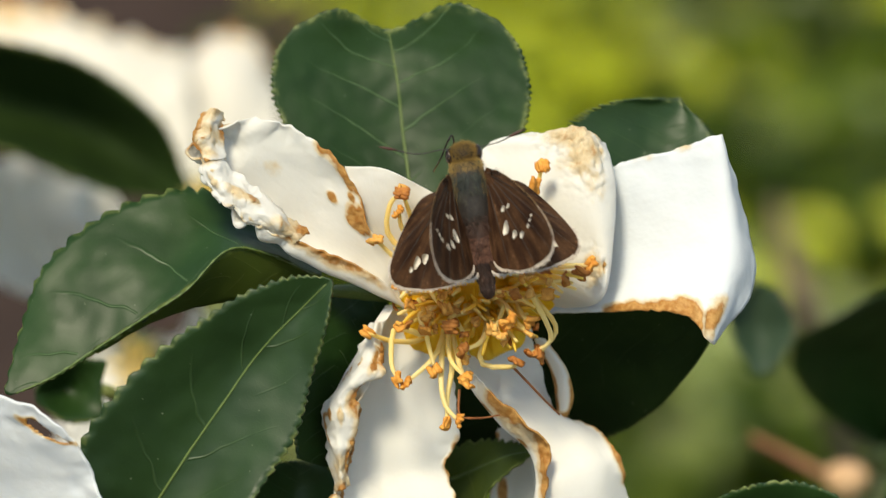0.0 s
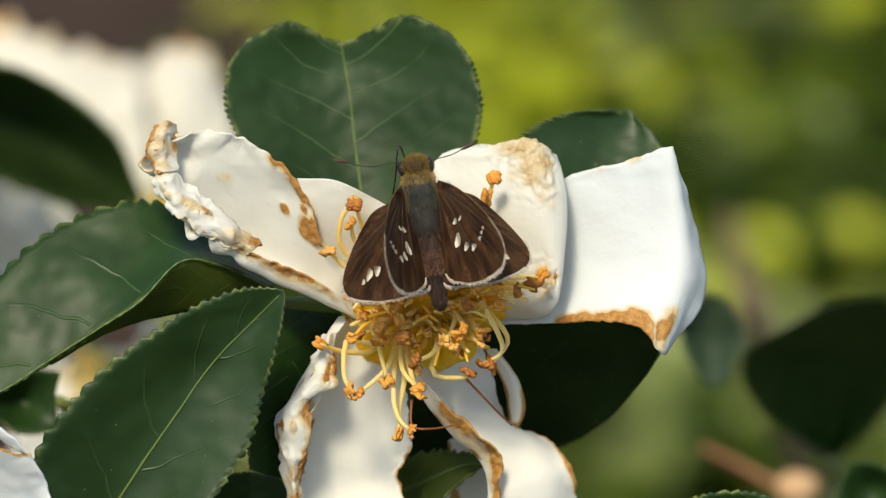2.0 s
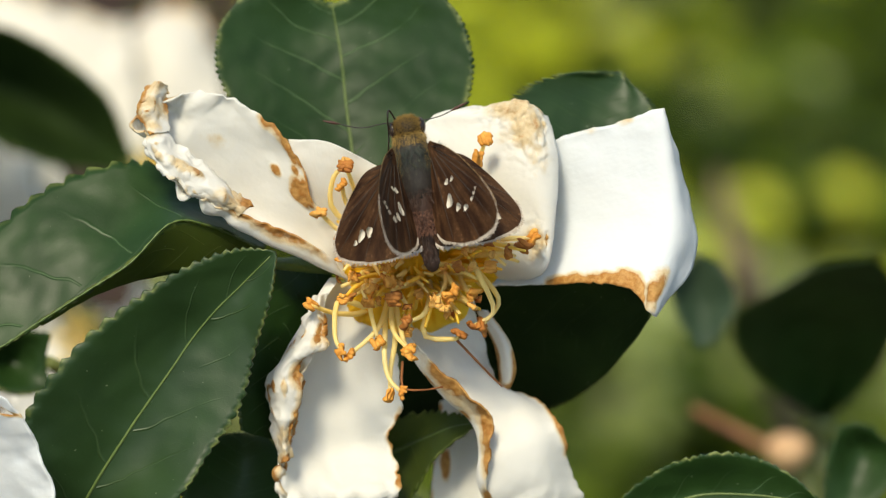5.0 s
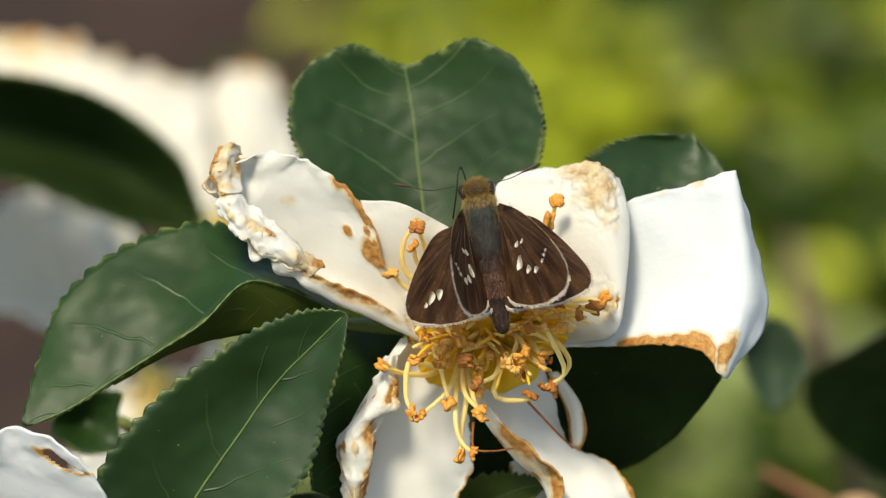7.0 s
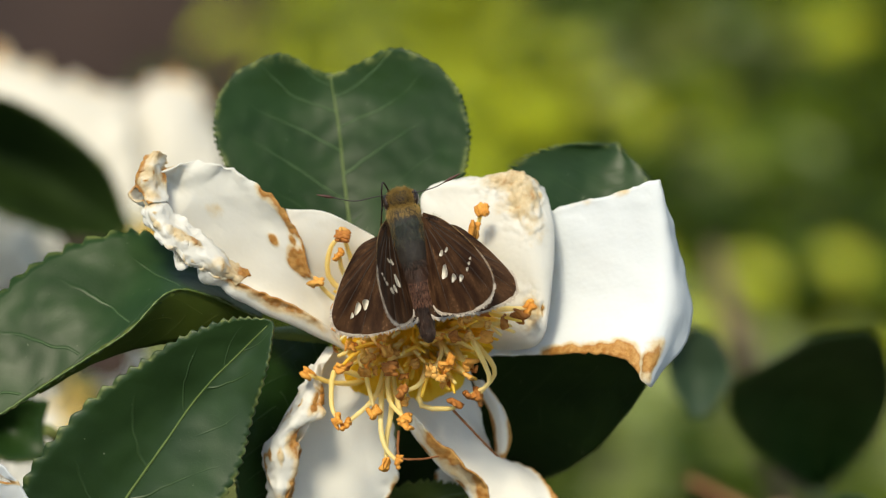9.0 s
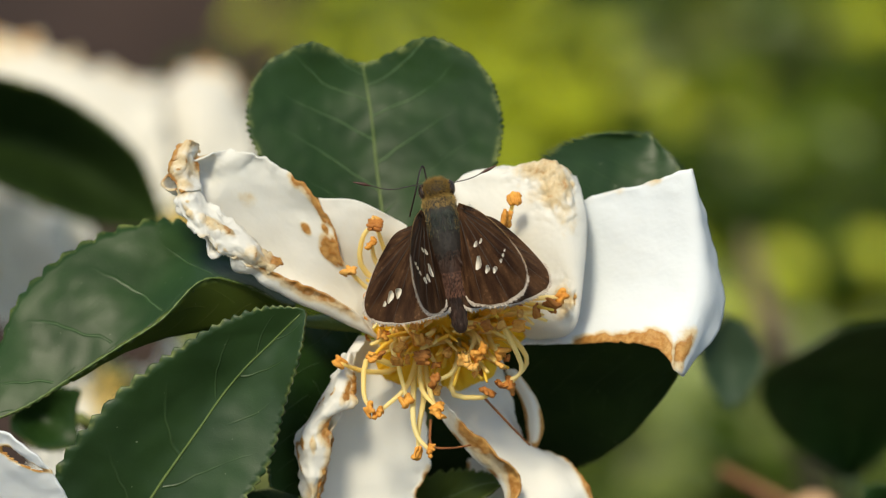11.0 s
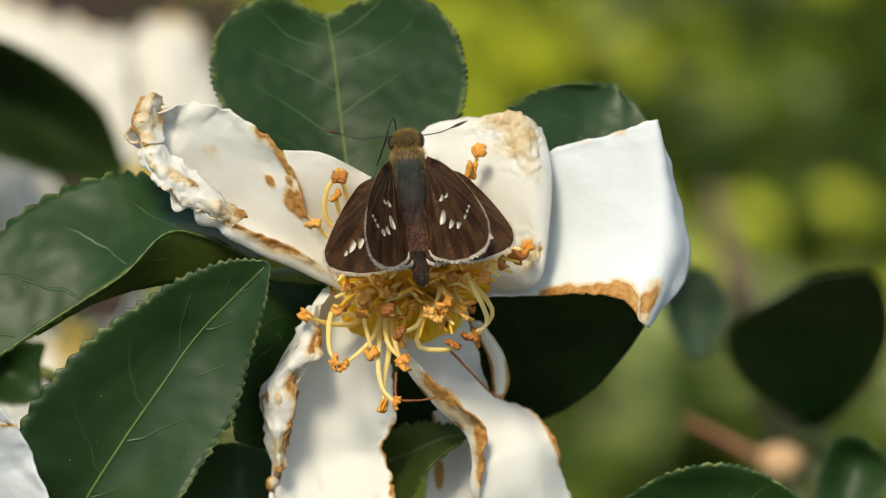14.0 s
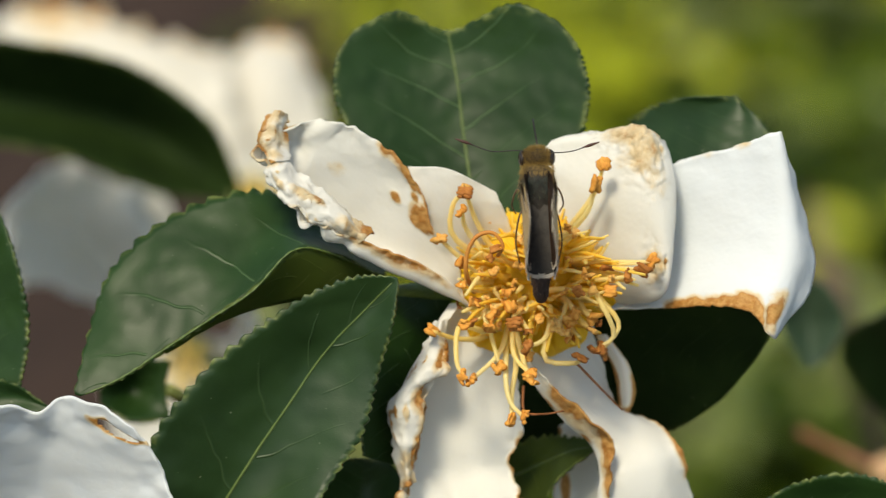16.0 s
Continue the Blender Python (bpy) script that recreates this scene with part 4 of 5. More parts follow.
petal(flower, [
    [(2.0, -12.5, -4.0), (1.0, -11.9, -5.0), (2.9, -11.0, -7.0), (6.4, -9.2, -8.0), (9.6, -7.9, -9.0)],
    [(4.9, -15.3, -2.0), (3.3, -15.7, -4.0), (6.1, -14.5, -7.0), (9.0, -13.0, -9.0), (10.9, -13.3, -10.0)],
    [(8.8, -19.1, -1.5), (6.4, -19.6, -4.5), (9.3, -18.3, -6.5), (11.3, -17.2, -8.5), (13.0, -18.8, -10.5)],
    [(11.4, -22.2, -2.5), (9.7, -22.6, -5.5), (12.7, -22.1, -6.5), (15.0, -20.3, -8.5), (17.3, -20.6, -10.5)],
    [(11.4, -25.7, -3.0), (10.5, -25.8, -5.0), (13.6, -25.8, -5.0), (16.8, -24.0, -6.0), (19.6, -23.2, -8.0)],
    [(11.2, -29.6, -4.5), (10.6, -29.7, -5.5), (14.3, -29.7, -5.5), (18.1, -28.5, -6.5), (21.2, -28.6, -9.5)],
    [(13.1, -34.3, -9.0), (12.8, -34.3, -9.0), (16.3, -34.6, -8.0), (20.1, -33.7, -9.0), (23.1, -33.3, -12.0)],
], 36, wear=[("first", 0.2, 0.1, 0.95, 1.05), ("last", 0.07, 0.3, 0.8, 1.1)], spots=[(0.25, 0.2, 0.04, 0.7), (0.45, 0.2, 0.04, 0.6)], ruffle=0.6, crumple=0.25, ragged=0.3, nu=90, nv=70, label="drooping white petal with brown-edged sides")
petal(flower, [
    [(10.3, -10.1, -9.0), (10.9, -10.0, -8.0), (11.5, -10.1, -8.0)],
    [(12.2, -14.0, -9.0), (13.1, -13.6, -7.0), (13.8, -13.3, -7.0)],
    [(12.8, -17.5, -10.0), (13.7, -17.1, -8.0), (14.7, -16.5, -8.0)],
    [(12.8, -19.1, -10.0), (13.4, -19.2, -9.0), (14.0, -18.9, -9.0)],
], 37, wear=[("first", 0.26, -1, 2, 1.1), ("last", 0.34, -1, 2, 1.1), ("tip", 0.2, -1, 2, 1.1)], ruffle=0.2, ragged=0.15, nu=30, nv=16, label="narrow shrivelled petal with brown rims")
petal(flower, [
    [(6.2, -20.6, -16.0), (8.2, -20.0, -17.0), (10.1, -20.6, -16.0)],
    [(5.4, -26.4, -15.0), (7.8, -26.5, -17.0), (10.7, -26.4, -15.0)],
    [(5.0, -33.4, -14.0), (7.8, -33.9, -16.0), (11.0, -33.4, -14.0)],
], 38, wear=[("first", 0.1, 0, 1)], spots=[(0.6, 0.3, 0.12, 1.0)], ruffle=0.4, nu=30, nv=20, label="withered petal hanging below")
leaf(flower, [
    [(-5.4, -6.0, -9.0), (-5.4, -5.4, -9.0), (-5.4, -4.7, -9.0)],
    [(-9.2, -5.7, -8.0), (-9.2, -4.9, -8.0), (-9.2, -4.1, -9.0)],
    [(-12.3, -5.3, -7.0), (-12.3, -4.7, -7.0), (-12.3, -4.2, -8.0)],
    [(-14.5, -4.7, -7.0), (-14.5, -4.6, -7.0), (-14.5, -4.4, -7.0)],
], 14, LEAF_BRIGHT, teeth=6, bite=0.1, rib=False, nu=24, nv=8, wavy=0.2, label="narrow green sepal", name="sepal")
# green cup that holds the petals
cup_v, cup_f = ball(*FOOT, 6.5, 6.0, 4.5)
mesh_part("calyx", cup_v, cup_f, STEM, flower, "green calyx under the petals")
SEAT = np.array((FOOT[0], FOOT[1] + 1.5, FOOT[2] + 7.0))


def filament_tube(parent):
    """The feet of the stamens, grown together into one ribbed yellow ring."""
    q, a = np.meshgrid(np.linspace(0, 1, 24), np.linspace(0, 2 * np.pi, 241), indexing="ij")
    lobes = np.array([[noise.noise((math.cos(t) * 2.2, math.sin(t) * 2.2, k * 0.12)) for t in a[0]] for k in range(24)])
    reach = 9.0 * (1 + 0.28 * lobes * q)
    rib = np.abs(np.sin(a * 24 + 7 * lobes + 1.5 * q)) ** 0.7
    g = np.stack([SEAT[0] + np.cos(a) * reach * q, SEAT[1] + 0.4 + np.sin(a) * reach * q * 0.92,
                  SEAT[2] + 3.0 + 4.4 * (1 - q ** 2) - 1.0 * q ** 4 + (0.75 * rib + 0.5 * lobes) * np.minimum(1, q * 2)], -1)
    return mesh_part("filament_tube", g.reshape(-1, 3), grid_faces(24, 241), FILAMENT_DEEP, parent, "ring of yellow filaments grown together")


filament_tube(flower)
# prominent stamens: bends from the heart to the tip
LONG = [
    [(-1.5, -9.4, -6.0), (-5.0, -10.3, -3.0), (-8.4, -9.3, 0.0)],
    [(-1.5, -9.4, -4.0), (-5.2, -8.7, 0.0), (-5.7, -12.4, 2.0), (-5.0, -14.3, 3.0)],
    [(0.4, -8.1, -4.0), (-0.9, -11.8, 1.0), (-4.0, -14.7, 3.0)],
    [(0.4, -7.5, -4.0), (-1.8, -8.7, 1.0), (-0.9, -13.3, 2.0)],
    [(1.0, -7.5, -4.0), (0.7, -11.8, 1.0), (2.4, -14.1, 3.0)],
    [(1.0, -7.5, -4.0), (1.7, -12.4, 1.0), (2.7, -14.8, 4.0)],
    [(0.7, -8.1, -5.0), (-0.2, -13.7, 1.0), (0.2, -17.1, 2.0), (1.7, -18.9, 3.0)],
    [(1.0, -8.2, -6.0), (1.0, -13.1, -1.0), (0.5, -16.2, 0.0), (0.4, -19.2, 2.0)],
    [(5.4, -7.5, -5.0), (4.1, -12.4, 0.0), (7.5, -13.0, 1.0), (8.2, -12.4, 2.0)],
    [(8.3, -4.3, -4.0), (11.0, -6.5, 1.0), (12.5, -9.0, 1.0), (10.6, -11.5, 2.0)],
    [(8.3, -3.1, -4.0), (10.3, -6.1, 3.0), (11.9, -9.9, 2.0), (9.7, -11.5, 2.0)],
    [(6.1, -6.2, -4.0), (6.9, -9.3, 1.0), (6.3, -9.4, 4.0)],
    [(4.8, -6.2, -4.0), (4.4, -9.9, 2.0), (2.2, -11.2, 4.0)],
    [(4.2, -6.2, -4.0), (1.0, -7.4, 2.0), (0.7, -8.6, 4.0)],
    [(2.3, -6.6, -4.0), (-0.9, -6.5, 2.0), (-1.7, -7.4, 4.0)],
    [(1.0, -6.6, -4.0), (-2.4, -7.1, 1.0), (-2.1, -8.9, 4.0)],
    [(7.3, -3.7, -4.0), (11.0, -3.7, 1.0), (13.4, -3.4, 3.0)],
    [(7.9, -2.5, -4.0), (11.6, -2.4, 1.0), (15.0, -2.7, 3.0)],
    [(7.9, -1.8, -4.0), (12.2, -1.8, 0.0), (16.2, -1.8, 2.0)],
    [(6.1, 0.1, -4.0), (9.1, 3.8, 0.0), (10.0, 6.9, 2.0)],
    [(6.1, 0.7, -4.0), (9.8, 5.7, -1.0), (11.0, 9.1, 1.0)],
    [(-0.9, -0.6, -5.0), (-3.1, 2.6, -2.0), (-4.5, 6.3, 0.0)],
    [(-1.5, -1.8, -5.0), (-5.9, 1.3, -2.0), (-5.9, 4.8, 0.0), (-4.6, 6.2, 1.0)],
    [(-1.5, -2.5, -5.0), (-4.9, -1.2, -1.0), (-7.4, 1.0, 1.0)],
    [(-0.9, -1.8, -4.0), (-4.3, 1.9, -1.0), (-4.9, 4.1, 1.0)],
    [(5.4, -7.5, -3.0), (5.7, -8.3, 3.0), (5.3, -8.6, 4.0)],
    [(7.3, -5.0, -3.0), (8.8, -7.4, 2.0), (9.7, -8.0, 3.0)],
    [(6.0, -5.0, -3.0), (7.5, -7.1, 3.0), (7.5, -7.4, 4.0)],
]
for k, pts in enumerate(LONG):
    a = SEAT + np.array((math.sin(k * 2.4), math.cos(k * 2.4), 0.0)) * 2.0
    stamen(flower, [tuple(a), *pts], 0.29, 1.1, 100 + k)
rng = np.random.default_rng(4)
COUNT = 92
for k in range(COUNT):
    # a tangle round the heart: short upright ones inside, long bent ones outside
    ang = k * 2.399 + rng.normal(0, 0.25)
    spread = math.sqrt((k + 0.5) / COUNT)
    swing = ang + rng.normal(0, 0.45)
    far = np.array((math.cos(swing) * 10.6, math.sin(swing) * 7.6 + 2.6 * (1 - 0.4 * spread), 0)) * (0.15 + 0.85 * spread)
    foot = SEAT + np.array((math.cos(ang) * 3.4, math.sin(ang) * 3.0, 0)) * (0.2 + 0.8 * spread)
    tip = SEAT + far + np.array((0, 0, 8.0 - 4.0 * spread + rng.normal(0, 1.0)))
    mid = foot * 0.45 + tip * 0.55 + np.array((rng.normal(0, 0.5), rng.normal(0, 0.5), 1.3 + abs(rng.normal(0, 0.6))))
    low_mid = foot * 0.8 + tip * 0.2 + np.array((rng.normal(0, 0.4), rng.normal(0, 0.4), 1.2))
    stamen(flower, [foot, low_mid, mid, tip], rng.uniform(0.2, 0.29), rng.uniform(0.6, 0.9), 200 + k, FILAMENT_MID, 0.18)
for k in range(36):
    # shorter ones that hang over the lower petals
    tip = np.array((rng.uniform(-5.2, 10.5), rng.uniform(-13.0, -5.5), rng.uniform(-0.5, 4.0)))
    tip[1] += 0.05 * (tip[0] - 2.5) ** 2
    foot = SEAT + np.array((rng.uniform(-2.5, 2.5), -1.0 + rng.uniform(-1.5, 1.0), 1.0))
    mid = foot * 0.4 + tip * 0.6 + np.array((rng.normal(0, 0.4), rng.uniform(-0.2, 0.8), rng.uniform(0.8, 2.0)))
    stamen(flower, [foot, mid, tip], rng.uniform(0.22, 0.3), rng.uniform(0.6, 0.9), 500 + k, FILAMENT_MID if k % 2 else FILAMENT, 0.4)
for k in range(104):
    # upright ones that stand round the feeding place
    a, q = k * 2.399, math.sqrt(rng.uniform(0.12, 1.0))
    tip = np.array((4.9 + 10.5 * math.cos(a) * q, -3.2 + 5.6 * math.sin(a) * q, rng.uniform(0.8, 4.2)))
    if tip[0] > 11 and tip[1] < -5.5:
        continue
    foot = SEAT + np.array((math.cos(a) * 3.0, 1.0 + math.sin(a) * 2.6, 1.0))
    mid = foot * 0.45 + tip * 0.55 + np.array((rng.normal(0, 1.0), rng.normal(0, 1.0), rng.uniform(1.0, 2.4)))
    stamen(flower, [foot, mid, tip], rng.uniform(0.19, 0.28), rng.uniform(0.7, 1.0), 700 + k, FILAMENT_MID if k % 2 else FILAMENT, 0.34)
# one browned stamen has rolled up beside the feeding place
tube_part("stamen", spline([(-3.6, -5.0, -1.0), (-4.5, -2.9, 2.6), (-4.3, -0.4, 3.6), (-3.2, 1.3, 4.0), (-1.5, 1.6, 4.0), (-0.4, 0.2, 3.8), (-1.0, -1.0, 3.4)], 36), np.linspace(0.28, 0.2, 36), plain_material("browned_filament", (0.6, 0.26, 0.05), (0.42, 0.15, 0.03), 400, 0.6), flower, "browned rolled-up stamen")
# dry threads caught between the petals
twig(flower, [(1.8, -15.6, -2.0), (1.9, -18.4, -1.0), (4.1, -18.7, 0.0), (6.3, -18.4, -1.0)], 0.16, 0.1, DRY, "dry_thread", "thin brown withered thread")
twig(flower, [(7.7, -13.0, 1.0), (9.8, -15.2, 0.0), (11.4, -16.9, -2.0), (13.0, -18.5, -4.0)], 0.16, 0.1, DRY, "dry_thread")


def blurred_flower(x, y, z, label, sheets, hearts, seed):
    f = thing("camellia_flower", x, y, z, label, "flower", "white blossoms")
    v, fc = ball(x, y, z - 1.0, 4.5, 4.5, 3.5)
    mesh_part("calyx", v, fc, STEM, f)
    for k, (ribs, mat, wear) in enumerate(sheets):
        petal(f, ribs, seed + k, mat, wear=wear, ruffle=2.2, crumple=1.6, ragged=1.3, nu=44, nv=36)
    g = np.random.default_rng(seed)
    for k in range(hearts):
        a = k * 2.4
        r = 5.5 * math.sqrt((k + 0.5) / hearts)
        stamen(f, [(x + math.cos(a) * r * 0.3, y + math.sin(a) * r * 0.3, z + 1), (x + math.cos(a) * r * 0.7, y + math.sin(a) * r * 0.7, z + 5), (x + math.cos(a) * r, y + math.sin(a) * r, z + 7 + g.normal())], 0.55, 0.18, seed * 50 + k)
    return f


# These three are enlarged and set deeper to fit the camera's view.
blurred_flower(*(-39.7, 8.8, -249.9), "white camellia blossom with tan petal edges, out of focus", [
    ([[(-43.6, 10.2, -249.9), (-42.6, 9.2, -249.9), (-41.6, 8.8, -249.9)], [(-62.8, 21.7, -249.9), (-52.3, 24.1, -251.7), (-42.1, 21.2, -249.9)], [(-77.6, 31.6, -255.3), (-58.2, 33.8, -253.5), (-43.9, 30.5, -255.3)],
      [(-87.0, 39.8, -260.7), (-72.5, 43.4, -260.7), (-55.0, 36.8, -260.7), (-45.0, 33.8, -260.7)]], PETAL_DIM, [("tip", 0.26, 0.1, 1, 0.64)]),
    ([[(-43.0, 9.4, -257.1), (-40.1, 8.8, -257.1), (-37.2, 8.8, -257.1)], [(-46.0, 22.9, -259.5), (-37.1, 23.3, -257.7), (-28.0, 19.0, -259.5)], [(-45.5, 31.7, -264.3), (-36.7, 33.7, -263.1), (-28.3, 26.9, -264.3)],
      [(-44.3, 34.1, -267.9), (-37.6, 38.5, -267.9), (-32.6, 35.2, -267.9), (-29.4, 28.9, -266.7)]], PETAL_DIM, [("tip", 0.3, 0, 1, 0.62)]),
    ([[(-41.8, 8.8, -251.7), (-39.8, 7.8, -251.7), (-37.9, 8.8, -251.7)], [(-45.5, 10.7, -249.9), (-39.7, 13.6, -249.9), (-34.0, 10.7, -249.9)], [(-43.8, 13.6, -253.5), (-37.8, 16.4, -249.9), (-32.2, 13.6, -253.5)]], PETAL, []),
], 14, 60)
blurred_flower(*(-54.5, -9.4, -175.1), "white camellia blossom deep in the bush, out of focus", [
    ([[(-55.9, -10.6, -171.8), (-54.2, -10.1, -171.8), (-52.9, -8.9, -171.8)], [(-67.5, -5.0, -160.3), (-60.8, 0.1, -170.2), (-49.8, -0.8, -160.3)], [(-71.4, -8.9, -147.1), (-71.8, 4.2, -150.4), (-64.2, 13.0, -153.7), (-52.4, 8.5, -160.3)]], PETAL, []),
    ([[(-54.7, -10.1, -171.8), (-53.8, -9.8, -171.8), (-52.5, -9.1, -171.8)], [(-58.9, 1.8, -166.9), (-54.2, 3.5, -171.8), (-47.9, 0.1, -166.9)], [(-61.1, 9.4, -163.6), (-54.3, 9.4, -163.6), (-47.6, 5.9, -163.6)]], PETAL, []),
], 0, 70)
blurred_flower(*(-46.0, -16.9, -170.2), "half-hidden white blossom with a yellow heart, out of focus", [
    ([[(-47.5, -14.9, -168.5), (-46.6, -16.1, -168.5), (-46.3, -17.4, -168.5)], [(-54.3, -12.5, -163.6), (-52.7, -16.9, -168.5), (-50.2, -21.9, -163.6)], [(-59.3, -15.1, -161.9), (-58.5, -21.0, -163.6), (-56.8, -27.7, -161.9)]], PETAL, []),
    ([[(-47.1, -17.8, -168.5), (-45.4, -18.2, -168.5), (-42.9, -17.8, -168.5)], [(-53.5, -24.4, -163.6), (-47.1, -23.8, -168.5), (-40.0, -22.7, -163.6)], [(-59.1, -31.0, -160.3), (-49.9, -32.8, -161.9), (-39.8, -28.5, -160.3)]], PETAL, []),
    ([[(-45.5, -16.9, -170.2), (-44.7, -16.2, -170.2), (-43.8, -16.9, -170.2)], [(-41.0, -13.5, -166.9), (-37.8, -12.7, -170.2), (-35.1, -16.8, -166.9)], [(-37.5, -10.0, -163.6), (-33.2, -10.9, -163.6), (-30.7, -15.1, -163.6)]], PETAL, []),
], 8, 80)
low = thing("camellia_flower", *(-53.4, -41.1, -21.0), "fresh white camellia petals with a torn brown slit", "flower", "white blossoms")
# Tilted from the sun and tinted bluish, standing in for unseen shade.
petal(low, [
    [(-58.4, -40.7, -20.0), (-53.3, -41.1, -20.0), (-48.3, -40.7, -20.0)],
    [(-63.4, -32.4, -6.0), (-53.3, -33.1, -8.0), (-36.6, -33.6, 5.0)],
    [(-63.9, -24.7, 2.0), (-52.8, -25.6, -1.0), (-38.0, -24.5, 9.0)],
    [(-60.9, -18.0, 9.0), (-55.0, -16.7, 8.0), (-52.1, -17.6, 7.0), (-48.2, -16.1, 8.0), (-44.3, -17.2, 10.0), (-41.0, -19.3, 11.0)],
], 90, PETAL_SHADE, wear=[], slit=(0.9, 0.86, 0.022, 0.1, 0.22), nu=110, nv=90, ruffle=0.5, ragged=0.1, label="smooth white petal with a torn slit, tinted bluish for shade")
calyx_v, calyx_f = ball(*(-53.5, -41.3, -22.0), 5, 4.5, 4)
mesh_part("calyx", calyx_v, calyx_f, STEM, low)
for a, b in ((((-40.6, 8.9, -266.1)), (-36.2, -11.9, -276.9)), ((-54.8, -9.5, -178.4), (-42.1, -17.3, -183.4)), ((-46.1, -17.1, -171.8), (-39.7, -27.9, -186.7)), ((-53.8, -41.5, -24.0), (-40.8, -41.9, -55.0))):
    twig(shrub, [a, b, tuple((np.array(b) + np.array(FORK)) / 2 + np.array((0, -4, -6))), FORK], 1.3, 2.4, STEM, "twig", n=18)
bud = thing("flower_bud", *(60.8, -34.8, -168.9), "pale orange flower bud on a reddish stalk, out of focus", "bud")
bud_v, bud_f = ball(*(60.8, -34.8, -168.9), 3.4, 2.8, 2.8, bend=lambda v: np.stack([v[:, 0] * (1 + 0.1 * np.sin(v[:, 1])), v[:, 1], v[:, 2]], -1))
mesh_part("bud_scale", bud_v, bud_f, BUD, bud)
# The stalk's red is darkened for the same shade.
twig(bud, [(46.6, -28.4, -170.7), (52.6, -31.4, -170.7), (57.5, -34.0, -168.9), (60.0, -34.6, -168.9)], 0.7, 0.9, plain_material("reddish_stalk", (0.2, 0.08, 0.035), (0.28, 0.12, 0.055)), "stalk", "reddish stalk")
twig(shrub, [(61.1, -34.9, -170.7), (64.7, -39.8, -181.5), (54.3, -42.4, -100.0), FORK], 1.0, 1.6, STEM, "twig")



# ---- insects ----
def wing_material(name, a, b, c):
    """Scales in streaks that run out from the hinge, paler here and there."""
    n = Nodes(name)
    lie = n.node("Mapping", Vector=n.node("UVMap").outputs[0], Scale=(2.4, 17.0, 1.0)).outputs[0]
    streak, dust = n.noise(1.0, 4, lie), n.noise(2600, 3)
    col = n.mix(step(n, streak, 0.35, 0.68), rgb(*a), rgb(*b))
    col = n.mix(n.math("MULTIPLY", step(n, n.math("MULTIPLY", streak, dust), 0.3, 0.46), 0.55), col, rgb(*c))
    bm = n.bump(n.math("ADD", n.math("MULTIPLY", streak, 0.8), dust), 0.45, 0.00015)
    n.set(Base_Color=col, Roughness=0.6, Normal=bm, Specular_IOR_Level=0.15)
    return n.mat


WING = wing_material("dark_brown_wing", (0.022, 0.009, 0.0045), (0.075, 0.035, 0.016), (0.22, 0.12, 0.065))
WING_UNDER = plain_material("tan_wing_underside", (0.36, 0.23, 0.1), (0.52, 0.36, 0.18), 1300, 0.7, 0.4)
SCALE_WHITE = plain_material("white_wing_spot", (0.5, 0.45, 0.37), (0.68, 0.62, 0.52), 1800, 0.6)
FRINGE = plain_material("pale_fringe", (0.4, 0.33, 0.27), (0.62, 0.55, 0.47), 2500, 0.8)
BODY = plain_material("dark_body", (0.014, 0.012, 0.011), (0.04, 0.032, 0.026), 1500, 0.65, 0.6)
BELLY = plain_material("brown_abdomen", (0.022, 0.012, 0.009), (0.07, 0.034, 0.022), 700, 0.6, 0.6)
FUR_GREEN = plain_material("slate_fur", (0.012, 0.019, 0.019), (0.075, 0.09, 0.075), 700, 0.7)
FUR_RED = plain_material("reddish_scales", (0.07, 0.03, 0.02), (0.19, 0.085, 0.055), 900, 0.7)
FUR_OLIVE = plain_material("olive_fur", (0.05, 0.05, 0.025), (0.1, 0.095, 0.05), 900, 0.7)
FUR_GOLD = plain_material("golden_fur", (0.2, 0.12, 0.03), (0.4, 0.26, 0.08), 900, 0.65)
EYE = plain_material("black_eye", (0.012, 0.009, 0.008), (0.03, 0.018, 0.014), 3000, 0.18, 0.2)
LEG = plain_material("brown_leg", (0.1, 0.055, 0.03), (0.2, 0.12, 0.07), 1500, 0.6)
CLUB = plain_material("reddish_club", (0.09, 0.03, 0.018), (0.04, 0.016, 0.012), 2000, 0.5)


def creature(name, label, category):
    ob = new(name)
    ob.empty_display_size = 0.002
    return tagged(ob, label, category)


def lathe(ys, rx, rz, drop=None, n=20):
    """A body along y with widths rx and heights rz at the stations ys."""
    k = 30
    ys, rx, rz = (spline(np.array(a, float)[:, None], k)[:, 0] for a in (ys, rx, rz))
    dz = spline(np.array(drop, float)[:, None], k)[:, 0] if drop is not None else np.zeros(k)
    a = np.linspace(0, 2 * np.pi, n, endpoint=False)
    v = np.stack([np.maximum(rx, 0.02)[:, None] * np.cos(a), np.repeat(ys[:, None], n, 1), np.maximum(rz, 0.02)[:, None] * np.sin(a) + dz[:, None]], -1).reshape(-1, 3)
    f = [(i * n + j, (i + 1) * n + j, (i + 1) * n + (j + 1) % n, i * n + (j + 1) % n) for i in range(k - 1) for j in range(n)]
    return v, f


